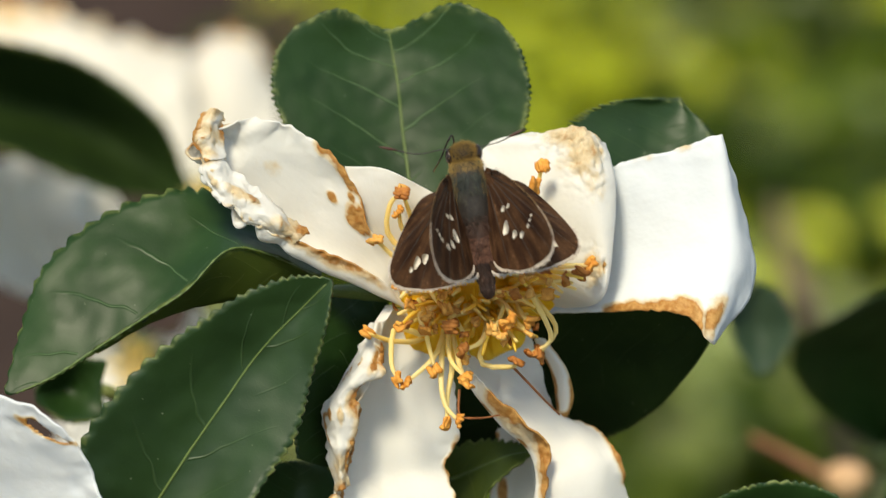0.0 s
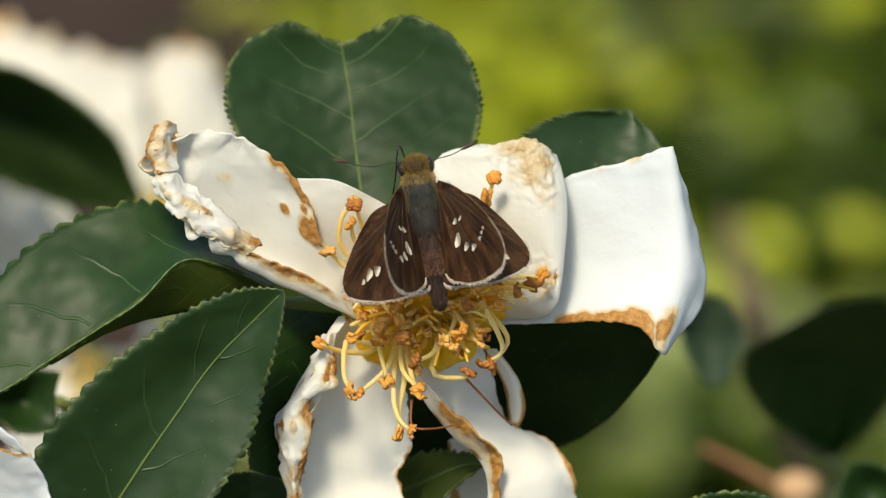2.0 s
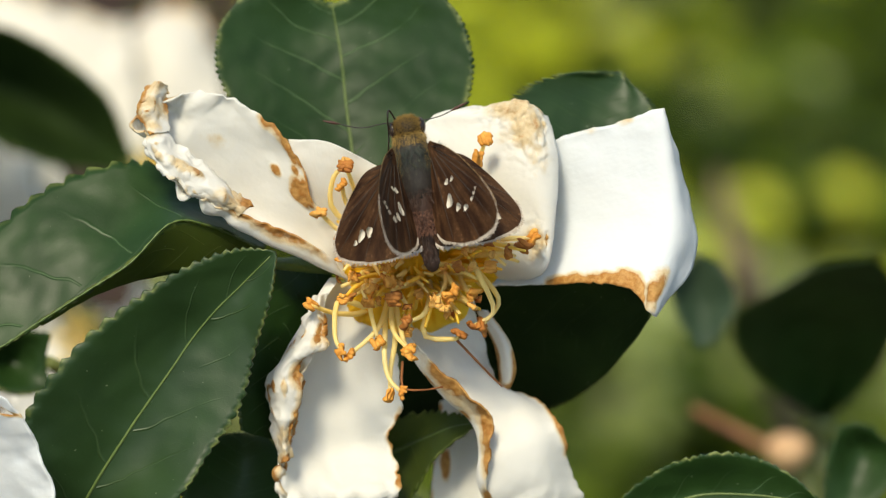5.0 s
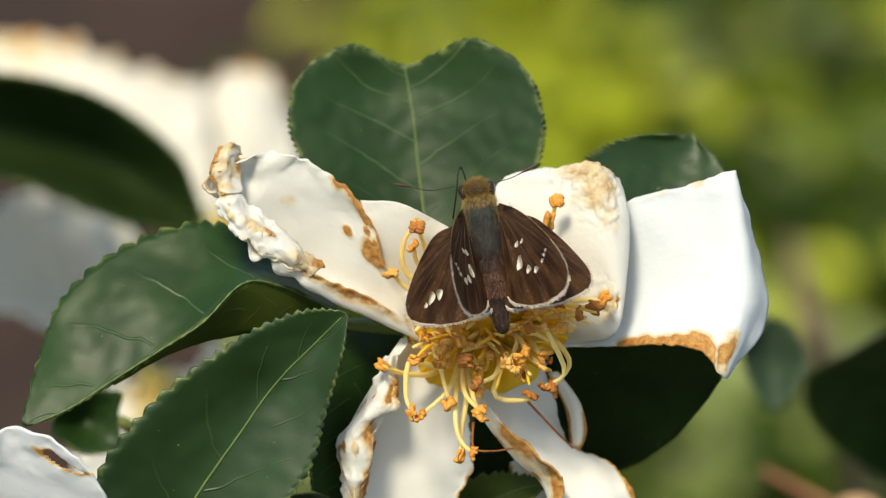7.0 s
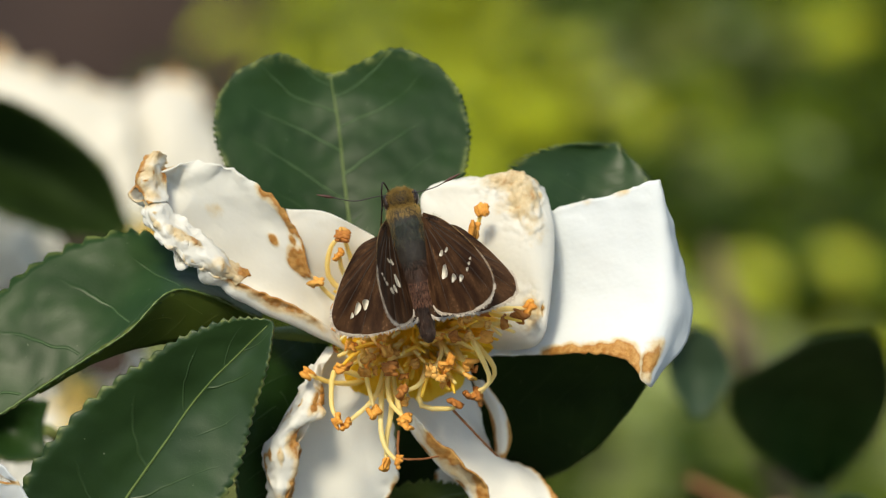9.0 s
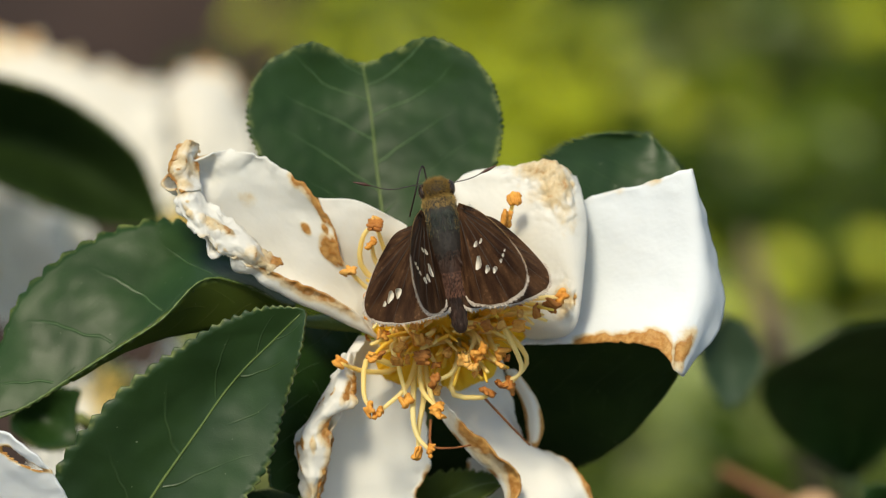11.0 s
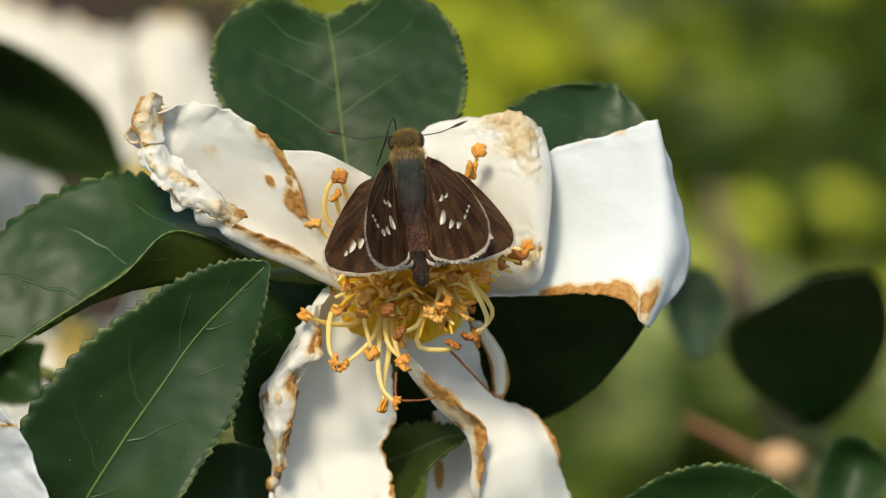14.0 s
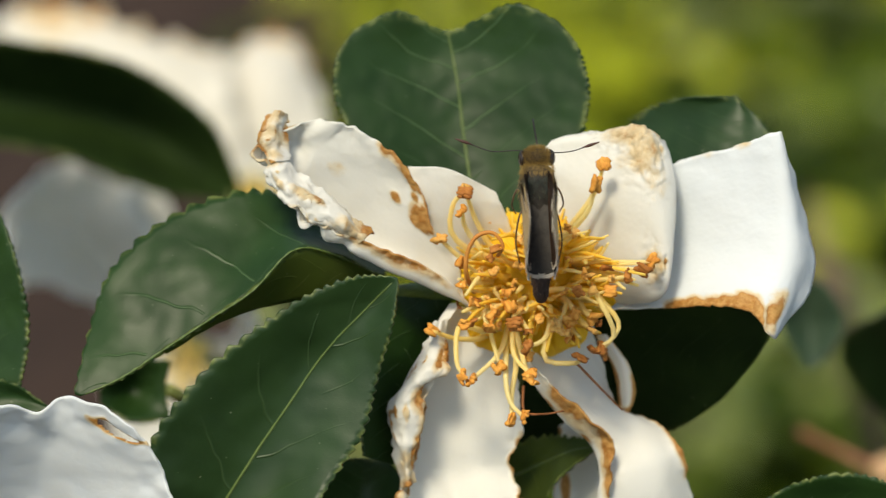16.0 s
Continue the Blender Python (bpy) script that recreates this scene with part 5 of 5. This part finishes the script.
def fur(parent, name, count, spot, mat, length, way, seed, thin=0.05):
    """Short hairs: spot(rng) gives a root and its outward normal."""
    g = np.random.default_rng(seed)
    verts, faces = [], []
    for _ in range(count):
        p, n = spot(g)
        d = n * g.uniform(0.35, 0.8) + np.array(way) * g.uniform(0.5, 1.1) + g.normal(0, 0.22, 3)
        d *= length * g.uniform(0.6, 1.3) / np.linalg.norm(d)
        s = np.cross(d, g.normal(size=3))
        s *= thin / max(np.linalg.norm(s), 1e-6)
        t = np.cross(d, s)
        t *= thin / max(np.linalg.norm(t), 1e-6)
        k = len(verts)
        verts += [p + s, p - s * 0.5 + t, p - s * 0.5 - t, p + d]
        faces += [(k, k + 1, k + 3), (k + 1, k + 2, k + 3), (k + 2, k, k + 3)]
    return mesh_part(name, verts, faces, mat, parent, smooth=False)


def shell(rx, ry, rz, c, low=-0.2):
    def spot(g):
        while True:
            n = g.normal(size=3)
            n /= np.linalg.norm(n)
            if n[2] > low:
                break
        p = np.array(c) + n * np.array((rx, ry, rz))
        m = n / np.array((rx, ry, rz))
        return p, m / np.linalg.norm(m)
    return spot


def flanks(spot):
    """Only the roots at both sides."""
    def pick(g):
        while True:
            p, n = spot(g)
            if abs(n[0]) > 0.55:
                return p, n
    return pick


def wing(parent, name, margin, fringe, spots, side, camber, label):
    """A wing in its upright plane: margin points are (height over the hinge, place along the body)."""
    m = spline(np.array(margin, float), 60)
    ns = 16
    s = np.linspace(0, 1, ns)[:, None, None]
    flat = m[None] * s
    bow = camber * np.sin(flat[..., 0] / 10.0 * 2.7) + 0.05 * np.sin(np.linspace(0, 26, 60))[None] * s[..., 0]
    top = np.stack([side * bow, flat[..., 1], flat[..., 0]], -1)
    faces = grid_faces(ns, 60)
    if side > 0:
        faces = [f[::-1] for f in faces]
    lie = np.stack(np.meshgrid(np.linspace(0, 1, ns), np.linspace(0, 1, 60), indexing="ij"), -1)
    ob = mesh_part(name, top.reshape(-1, 3), faces, WING, parent, label, uv=lie.reshape(-1, 2))
    under = top + np.array((side * 0.07, 0, 0))
    mesh_part("underside", under.reshape(-1, 3), [f[::-1] for f in faces], WING_UNDER, ob, "tan underside")
    for c in range(6, 48, 7):
        tube_part("wing_vein", np.stack([top[2:, c, 0] - side * 0.01, top[2:, c, 1], top[2:, c, 2]], -1), np.linspace(0.055, 0.02, ns - 2), BODY, ob, "", 4)
    a, b = fringe
    i0, i1 = int(a * 59), int(b * 59)
    g = np.random.default_rng(len(margin) + int(side))
    verts, fs = [], []
    for i in np.linspace(i0, i1, 260):
        p = np.array([np.interp(i, np.arange(60), m[:, 0]), np.interp(i, np.arange(60), m[:, 1])])
        out = p / max(np.linalg.norm(p), 1e-6) + g.normal(0, 0.22, 2)
        q = p + out * g.uniform(0.14, 0.34)
        t = np.array((-out[1], out[0])) * 0.055
        x = side * (camber * math.sin(p[0] / 10 * 2.7) + 0.03)
        k = len(verts)
        p0 = p * 0.985
        verts += [(x, p0[1] - t[1], p0[0] - t[0]), (x, p0[1] + t[1], p0[0] + t[0]), (x + g.normal(0, 0.05), q[1] + t[1] * 0.4, q[0] + t[0] * 0.4), (x + g.normal(0, 0.05), q[1] - t[1] * 0.4, q[0] - t[0] * 0.4)]
        fs.append((k, k + 1, k + 2, k + 3))
    edge = np.linspace(0.24, b, 60) * 59
    eh, ey = (np.interp(edge, np.arange(60), m[:, c]) for c in (0, 1))
    tube_part("wing_edge", np.stack([side * (camber * np.sin(eh / 10 * 2.7)), ey, eh], -1), np.linspace(0.02, 0.065, 60), FRINGE, ob, "pale wing edge", 6)
    mesh_part("fringe", verts, fs, FRINGE, ob, "pale hairy fringe", smooth=False)
    for h, y, l, w, turn in spots:
        an = np.linspace(0, 2 * np.pi, 12, endpoint=False)
        r = 1 + 0.18 * np.sin(an * 3 + h)
        dy, dh = np.cos(an) * l * r, np.sin(an) * w * r
        c, s_ = math.cos(turn), math.sin(turn)
        yy, hh = y + dy * c - dh * s_, h + dy * s_ + dh * c
        x = side * (camber * np.sin(hh / 10 * 2.7)) - side * 0.085
        v = np.stack([x, yy, hh], -1)
        v = np.concatenate([v, v + np.array((side * 0.06, 0, 0))])
        f = [tuple(range(12)), tuple(range(23, 11, -1))] + [(i, (i + 1) % 12, 12 + (i + 1) % 12, 12 + i) for i in range(12)]
        mesh_part("wing_spot", v, f, SCALE_WHITE, ob, "white spot")
    return ob


def wing_fold(parent, side):
    """The soft inner field of a hindwing, which bends over the abdomen; its hinge runs along the wing's foot."""
    y, q = np.meshgrid(np.linspace(-1.6, -9.6, 22), np.linspace(0, 1, 9), indexing="ij")
    reach = 1.75 * np.clip((-0.6 - y) / 2.0, 0.3, 1.0)
    g = np.stack([-side * reach * q, y - 0.25 * np.sin(q * np.pi), 0.28 * (1 - q) ** 2 + 0.05 * np.sin(y * 3 + q * 2)], -1)
    faces = grid_faces(22, 9)
    lie = np.stack([(y + 1.6) / -8.0, q * 0.5], -1)
    faces = faces if side < 0 else [f[::-1] for f in faces]
    rng = np.random.default_rng(63 + side)
    verts, fs = [tuple(p) for p in g.reshape(-1, 3)], []
    for i in np.linspace(0, 8, 70):
        p = np.array([np.interp(i, np.arange(9), g[-1, :, c]) for c in range(3)])
        e = p + np.array((rng.normal(0, 0.08), -rng.uniform(0.2, 0.42), rng.uniform(0, 0.12)))
        w, k = np.array((0.05, 0, 0)), len(verts)
        verts += [tuple(p - w + (0, 0.1, 0.03)), tuple(p + w + (0, 0.1, 0.03)), tuple(e + w * 0.4), tuple(e - w * 0.4)]
        fs.append((k, k + 1, k + 2, k + 3))
    v, f = tube(g[-1] + (0, 0, 0.03), np.full(9, 0.07), 6)
    n = len(verts)
    verts, fs = verts + [tuple(p) for p in v], fs + [tuple(n + i for i in corner) for corner in f]
    uv = np.zeros((len(verts), 2))
    uv[:198] = lie.reshape(-1, 2)
    # The body's dark colour stands in for shade between the raised wings.
    ob = mesh_part("wing_fold", verts, faces + fs, BODY, parent, "soft inner field of the wing, shade put into its dark colour, with a pale hem", uv=uv)
    ob.data.materials.append(FRINGE)
    ob.data.polygons.foreach_set("material_index", [0] * len(faces) + [1] * len(fs))
    return ob


FORE = [(0.3, 0.5), (3.2, -0.6), (6.6, -2.9), (9.6, -5.7), (10.6, -7.9), (9.3, -9.8), (6.2, -10.8), (2.6, -10.8), (0.3, -9.8), (-0.3, -4.6), (0, -0.5)]
HIND = [(0.3, 0.4), (3, 0.0), (4.9, -1.5), (7.2, -4.0), (8.9, -6.6), (8.4, -8.6), (5.4, -9.7), (1.8, -9.9), (-0.6, -9.5), (-0.9, -4.4), (0, -0.4)]
FORE_SPOTS = [(2.6, -6.3, 0.8, 0.4, 0.25), (3.9, -7.0, 0.48, 0.31, 0.4), (5.1, -7.1, 0.42, 0.28, 0.6), (6.2, -6.2, 0.26, 0.17, 0.5), (6.6, -5.6, 0.2, 0.15, 0.5), (6.9, -5.1, 0.16, 0.12, 0.5), (2.4, -4.2, 0.38, 0.22, 0.5), (3.2, -3.9, 0.32, 0.14, 0.6)]
HIND_SPOTS = [(5.6, -6.6, 0.75, 0.32, -0.6), (4.6, -6.4, 0.6, 0.34, -0.4), (6.5, -7.2, 0.34, 0.18, -0.6)]

skipper = creature("skipper_butterfly", "brown skipper butterfly with white wing spots feeding on the blossom", "butterfly")
v, f = lathe([-5.2, -4.2, -2.6, -0.6, 1.2, 3.0, 4.0], [0.2, 1.3, 2.0, 2.3, 2.3, 1.9, 0.5], [0.2, 1.2, 1.7, 2.0, 2.0, 1.6, 0.4], [-0.3, -0.2, 0, 0, 0, 0, 0])
mesh_part("thorax", v, f, BODY, skipper, "blackish thorax with olive hair")
v, f = lathe([-2.2, -3.4, -5.5, -8.0, -10.0, -11.2, -11.7], [0.8, 1.85, 1.75, 1.4, 1.08, 0.85, 0.3], [0.6, 1.6, 1.6, 1.3, 0.95, 0.7, 0.25], [-0.2, -0.3, -0.4, -0.7, -1.0, -1.2, -1.3])
ring = 1 + 0.05 * np.sin(v[:, 1] * 5.2)
v[:, 0] *= ring
v[:, 2] = (v[:, 2] + 0.6) * ring - 0.6
mesh_part("abdomen", v, f, BELLY, skipper, "brown ringed tapering abdomen")
v, f = ball(0, 4.35, 0.2, 1.65, 1.15, 1.3)
mesh_part("head", v, f, BODY, skipper)
for s in (-1, 1):
    v, f = ball(s * 1.78, 4.3, 0.0, 0.62, 0.92, 0.9)
    mesh_part("eye", v, f, EYE, skipper, "black round eye")
fur(skipper, "thorax_fur", 4200, shell(2.3, 2.9, 2.0, (0, 0.9, 0)), FUR_GREEN, 0.6, (0, -1.5, 0), 11, 0.024)
fur(skipper, "waist_fur", 420, lambda g: ((lambda y, a: (np.array((1.85 * math.cos(a), y, 1.65 * math.sin(a) - 0.2)), np.array((math.cos(a), 0, math.sin(a)))))(-2.2 - 2.0 * g.uniform() ** 1.6, g.uniform(0, math.pi))), BELLY, 0.8, (0, -1.3, 0), 18, 0.035)
fur(skipper, "thorax_hair", 420, shell(2.3, 3.2, 2.0, (0, 0.7, 0)), FUR_OLIVE, 0.8, (0, -1.8, 0), 21, 0.022)
fur(skipper, "collar_fur", 1300, shell(2.05, 1.15, 1.75, (0, 3.0, 0.1)), FUR_GOLD, 0.55, (0, -0.8, 0.1), 12, 0.022)
fur(skipper, "shoulder_fur", 520, flanks(shell(2.35, 3.0, 2.0, (0, 1.0, 0))), FUR_GOLD, 0.7, (0, -1.6, 0), 19, 0.022)
fur(skipper, "head_fur", 2200, shell(1.75, 1.15, 1.3, (0, 4.4, 0.25), 0.0), FUR_GOLD, 0.42, (0, 0.35, 0.2), 13, 0.022)
fur(skipper, "belly_fur", 350, lambda g: ((lambda y, a: (np.array((1.75 * math.cos(a) * (1 - max(0, -y - 7) * 0.14), y, 1.6 * math.sin(a) * (1 - max(0, -y - 7) * 0.14) - 0.5)), np.array((math.cos(a), 0, math.sin(a)))))(g.uniform(-10.8, -4), g.uniform(0, math.pi))), BELLY, 0.5, (0, -1.4, 0), 14, 0.04)
fur(skipper, "abdomen_scales", 1100, lambda g: ((lambda y, a: (np.array((1.86 * math.cos(a), y, 1.6 * math.sin(a) - 0.4)), np.array((math.cos(a), 0, math.sin(a)))))(-4.3 - 0.85 * g.integers(0, 4) - 0.75 * g.uniform(), g.uniform(0.3, math.pi - 0.3))), FUR_RED, 0.32, (0, -2.2, 0), 24, 0.035)
for ob in skipper.children:
    ob.scale = (0.86, 1.0, 1.0)
for s, pts in ((-1, [(-0.7, 5.0, 0.6), (-2.4, 5.2, 1.0), (-5.0, 5.2, 1.4), (-7.6, 6.2, 1.6)]), (1, [(0.7, 5.0, 0.6), (2.0, 4.8, 1.0), (3.9, 4.9, 1.4), (5.6, 5.4, 1.6)])):
    ant = tube_part("antenna", spline(pts, 20), 0.06, BODY, skipper, "thin dark antenna", 6)
    e, d = np.array(pts[-1]), np.array(pts[-1]) - np.array(pts[-2])
    d /= np.linalg.norm(d)
    tube_part("club", spline([e - d * 0.6, e + d * 0.3, e + d * 1.4], 8), np.array([0.06, 0.1, 0.15, 0.18, 0.17, 0.14, 0.09, 0.04]), CLUB, ant, "reddish antenna club", 8)
proboscis = tube_part("proboscis", spline([(0, 0, 0), (-0.5, 1.9, 0.9), (-0.9, 1.3, 1.3), (-1.3, -0.8, 0.6), (-1.9, -3.2, -1.2)], 26), 0.1, EYE, skipper, "thin black bent proboscis", 6)
for s in (-1, 1):
    for k, (y, reach, back) in enumerate(((1.8, 2.0, 0.4), (0.8, 3.0, -2.5), (-1.2, 2.7, -6.0))):
        tube_part("leg", spline([(s * 1.2, y, -1.2), (s * reach * 0.75, y + back * 0.2 + 0.6, -0.9), (s * reach * 0.95, y + back * 0.6, -2.8), (s * reach * 0.8, y + back, -5.0)], 14), np.linspace(0.15, 0.07, 14), LEG, skipper, "thin brown leg", 6)
wings, folds = {}, {}
for s, key in ((-1, "l"), (1, "r")):
    wings["h" + key] = wing(skipper, "hindwing", HIND, (0.36, 0.8), HIND_SPOTS, s, 0.7, "dark brown hindwing with a pale fringe")
    wings["f" + key] = wing(skipper, "forewing", FORE, (0.42, 0.8), FORE_SPOTS, s, 0.45, "dark brown forewing with white spots")
    folds[key] = wing_fold(wings["h" + key], s)
    fur(wings["f" + key], "wing_tuft", 22, lambda g: (np.array((0, g.uniform(-0.5, 0.0), g.uniform(0.8, 2.6))), np.array((0, 0.8, 0.4))), EYE, 0.7, (0, 0.2, 0.7), 17, 0.03)

fly = creature("greenbottle_fly", "metallic green bottle fly with red-brown eyes and clear wings", "fly")
GREEN_METAL = plain_material("green_gold_metal", (0.006, 0.012, 0.008), (0.07, 0.08, 0.016), 350, 0.24, 0.25, metal=0.85)
BLUE_METAL = plain_material("blue_green_metal", (0.004, 0.014, 0.017), (0.008, 0.032, 0.032), 300, 0.27, 0.2, metal=0.8)
RED_EYE = plain_material("red_brown_eye", (0.03, 0.01, 0.008), (0.06, 0.02, 0.014), 2500, 0.3)
glass = Nodes("clear_wing")
glass.set(Base_Color=rgb(0.1, 0.09, 0.08), Roughness=0.2, Alpha=0.32, Specular_IOR_Level=0.6)
v, f = lathe([-1.9, -1.5, 0, 1.4, 1.9], [0.3, 1.35, 1.65, 1.3, 0.4], [0.3, 1.2, 1.5, 1.2, 0.4])
mesh_part("thorax", v, f, GREEN_METAL, fly, "metallic green-gold thorax")
v, f = lathe([-1.5, -2.2, -3.6, -5.0, -5.6], [0.7, 1.6, 1.85, 1.2, 0.15], [0.6, 1.35, 1.55, 1.0, 0.15], [-0.2, -0.3, -0.6, -1.0, -1.2])
mesh_part("abdomen", v, f, BLUE_METAL, fly, "shiny blue-green abdomen")
v, f = ball(0, 2.5, -0.1, 1.15, 0.75, 1.1)
mesh_part("head", v, f, BODY, fly)
for s in (-1, 1):
    v, f = ball(s * 0.85, 2.6, 0.1, 0.62, 0.7, 0.95)
    mesh_part("eye", v, f, RED_EYE, fly, "red-brown eye")
    tube_part("antenna", spline([(s * 0.2, 3.1, 0.2), (s * 0.3, 3.5, 0.1), (s * 0.4, 3.7, -0.4)], 6), 0.09, EYE, fly, "", 5)
    for k, (y, r, b) in enumerate(((1.0, 1.9, 2.2), (0.1, 2.3, 0.0), (-0.8, 2.0, -2.4))):
        tube_part("leg", spline([(s * 0.8, y, -1.1), (s * r * 0.8, y + b * 0.3, -0.9), (s * r, y + b * 0.8, -2.1), (s * r * 0.95, y + b, -3.2)], 12), np.linspace(0.24, 0.07, 12), EYE, fly, "black bristly leg", 6)
    a, b = np.meshgrid(np.linspace(0, 1, 14), np.linspace(-1, 1, 9), indexing="ij")
    w = 1.25 * np.sin(np.clip(a * 1.08, 0, 1) * np.pi) ** 0.6 + 0.1
    c, q = math.cos(0.42), math.sin(0.42)
    L, W = a * 6.4, b * w
    wv = np.stack([s * (1.0 + L * q + W * c * 0.9), -0.3 - L * c + W * q * 0.9, 0.9 + 0.5 * a - 0.15 * b * b + 0.06 * np.sin(b * 9)], -1)
    ob = mesh_part("wing", wv.reshape(-1, 3), grid_faces(14, 9), glass.mat, fly, "clear smoky wing")
    tube_part("wing_vein", wv[:, 8 if s > 0 else 8], 0.07, BODY, ob, "", 5)
    tube_part("wing_vein", wv[:, 5], 0.045, BODY, ob, "", 5)
fur(fly, "bristles", 420, shell(1.6, 1.9, 1.45, (0, 0, 0)), EYE, 0.8, (0, -0.7, 0.2), 15, 0.035)
fur(fly, "belly_bristles", 260, shell(1.75, 2.1, 1.45, (0, -3.5, -0.6)), EYE, 0.7, (0, -0.9, 0.1), 16, 0.035)


def placed(x, y, z, head, back):
    """A pose on the picture plane, in millimetres, from the ways of head and back."""
    h = Vector(head).normalized()
    side = h.cross(Vector(back)).normalized()
    up = side.cross(h)
    m = Matrix((side, h, up)).transposed().to_4x4()
    return BASE @ Matrix.Translation(Vector((x, y, z)) * MM) @ m


def motions():
    """The insects' ways: the butterfly shifts a little and shuts its wings, the fly calls in."""
    sits = [
        (0.0, 3.02, 6.06, 8.0, 0, 0, 10.2),
        (1.5, 3.02, 5.96, 8.0, 0, 0, 10.0),
        (3.0, 3.06, 5.99, 8.0, 0, 0, 10.3),
        (5.5, 3.04, 6.03, 8.0, 0, 0, 10.6),
        (7.0, 2.87, 5.93, 8.0, 0, 0, 10.9),
        (9.0, 2.78, 5.85, 8.0, 0, 0, 11.9),
        (12.5, 3.29, 5.68, 8.0, 0, 0, 8.8),
        (13.6, 3.32, 5.68, 8.0, 0, 0, 7.8),
        (14.5, 3.27, 5.66, 8.0, 0, 0, 5.4),
        (15.2, 3.34, 5.64, 8.0, 0, 0, 4.1),
        (15.6, 3.41, 5.60, 8.0, 0, 0, 2.3),
        (16.0, 3.45, 5.48, 8.0, 0, 0, 1.4),
    ]
    walk(skipper, [(t, BASE @ pose(x * MM, y * MM, z * MM, tip, lean, turn)) for t, x, y, z, tip, lean, turn in sits])
    spread = [
        (0, 22, 38, 70, 83),
        (5.5, 18, 39, 68, 83),
        (9, 16, 40, 67, 82),
        (12.5, 18, 40, 69, 83),
        (14.5, 25, 38, 73, 84),
        (15.0, 25, 36, 73, 82),
        (15.2, 24, 25, 74, 75),
        (15.3, 21, 21, 66, 66),
        (15.4, 12, 12, 33, 33),
        (15.5, 5, 5, 16, 16),
        (15.6, 2, 2, 5, 5),
        (15.7, -0.5, -0.5, -2, -2),
        (16, 0, 0, -4, -4),
    ]
    for k, (key, hx) in enumerate((("fl", -1.85), ("fr", 1.85), ("hl", -2.25), ("hr", 2.25))):
        s = -1 if key[1] == "l" else 1
        hy, hz = (2.0, 0.9) if key[0] == "f" else (0.7, 0.5)
        rows = []
        for row in spread:
            # as the wings rise they swing forward, and the forewings' feet draw together
            up, a = min(1.0, max(0.0, (65 - row[3 + (s > 0)]) / 50)), row[k + 1]
            x = hx * (1 - 0.4 * up if key[0] == "f" else 1 - 0.3 * up)
            rows.append((row[0], pose(x * MM, hy * MM, (hz + (0.7 if key[0] == "f" else 1.1) * up) * MM, -18 * up, s * a, -s * 5.5 * min(1.0, max(0.0, a / 14)))))
        walk(wings[key], rows)
        if key[0] == "h":
            # the inner field stays level; it lies low beside the abdomen until the wings rise
            tuck = [(row[0], math.radians(row[k + 1]), 2.4 * MM * min(1.0, max(0.0, (row[k + 1] - 12) / 40))) for row in spread]
            walk(folds[key[1]], [(t, pose(s * math.sin(a) * d, 0, -math.cos(a) * d, 0, -s * math.degrees(a))) for t, a, d in tuck])
    sips = [(0.0, 20, -20), (0.8, 5, -5), (1.5, -8, 0), (2.2, 4, -4), (3.0, -4, 0), (5.5, 16, 6), (6.4, 0, 0), (7.0, -12, -6), (7.6, -4, 2), (8.2, -14, 0), (9.0, 14, 2),
            (9.7, -4, -4), (11.8, -14, -12), (12.2, -8, 0), (12.6, 18, -4), (13.0, -6, -4), (13.8, -10, -14), (14.2, 12, -10), (14.6, 22, -16), (15.2, 24, -16), (15.3, 10, -75), (15.4, 4, -130), (15.5, 0, -163), (16.0, -4, -160)]
    walk(proboscis, [(t, pose(-0.9 * MM, 4.9 * MM, -0.4 * MM, a, 0, b)) for t, a, b in sips])
    rest = (-70.0, 30.0, -40.0)
    calls = [
        (0.0, rest, (1, -0.2, 0.2), (0, 0.5, 1)), (14.9, rest, (1, -0.2, 0.2), (0, 0.5, 1)),
        (15.1, (-40.4, 34.0, -4.0), (0.5, -0.3, -0.5), (0.1, 0.6, 0.8)),
        (15.2, (-32.9, 20.7, 3.0), (-0.2, 0.35, -0.9), (0.1, 0.75, 0.5)),
        (15.25, (-40.0, 17.0, 4.0), (0.5, 0.25, -0.6), (0.05, 0.85, 0.5)),
        (15.3, (-43.9, 14.9, 4.0), (0.97, 0.12, 0.15), (0, 0.9, 0.45)),
        (15.4, (-30.0, 14.4, 4.0), (0.5, 0.85, 0.1), (-0.85, 0.5, 0.25)),
        (15.5, (-26.6, 15.1, 4.0), (0.8, 0.56, 0), (-0.56, 0.8, 0.3)),
        (15.6, (-23.6, 16.7, 4.0), (0.98, 0.0, 0.15), (-0.05, 0.9, 0.42)),
        (15.7, (-19.2, 13.7, 5.0), (0.25, -0.9, 0.15), (0.3, 0.3, 0.87)),
        (15.75, (-19.9, 13.3, 5.0), (0.1, -0.4, -0.6), (0.2, 0.8, 0.6)),
        (15.8, (-20.7, 13.1, 5.0), (0.15, 0.45, -0.88), (0.1, 0.85, 0.45)),
        (15.9, (-24.6, 33.3, 12.0), (-0.3, 0.6, -0.8), (-0.3, 0.8, 0.5)),
        (16, (-30.2, 55.8, 0.0), (-0.3, 0.6, -0.8), (-0.3, 0.8, 0.5)),
    ]
    fly.scale = (1.16, 1.16, 1.16)
    walk(fly, [(t, placed(*p, h, b)) for t, p, h, b in calls])


motions()
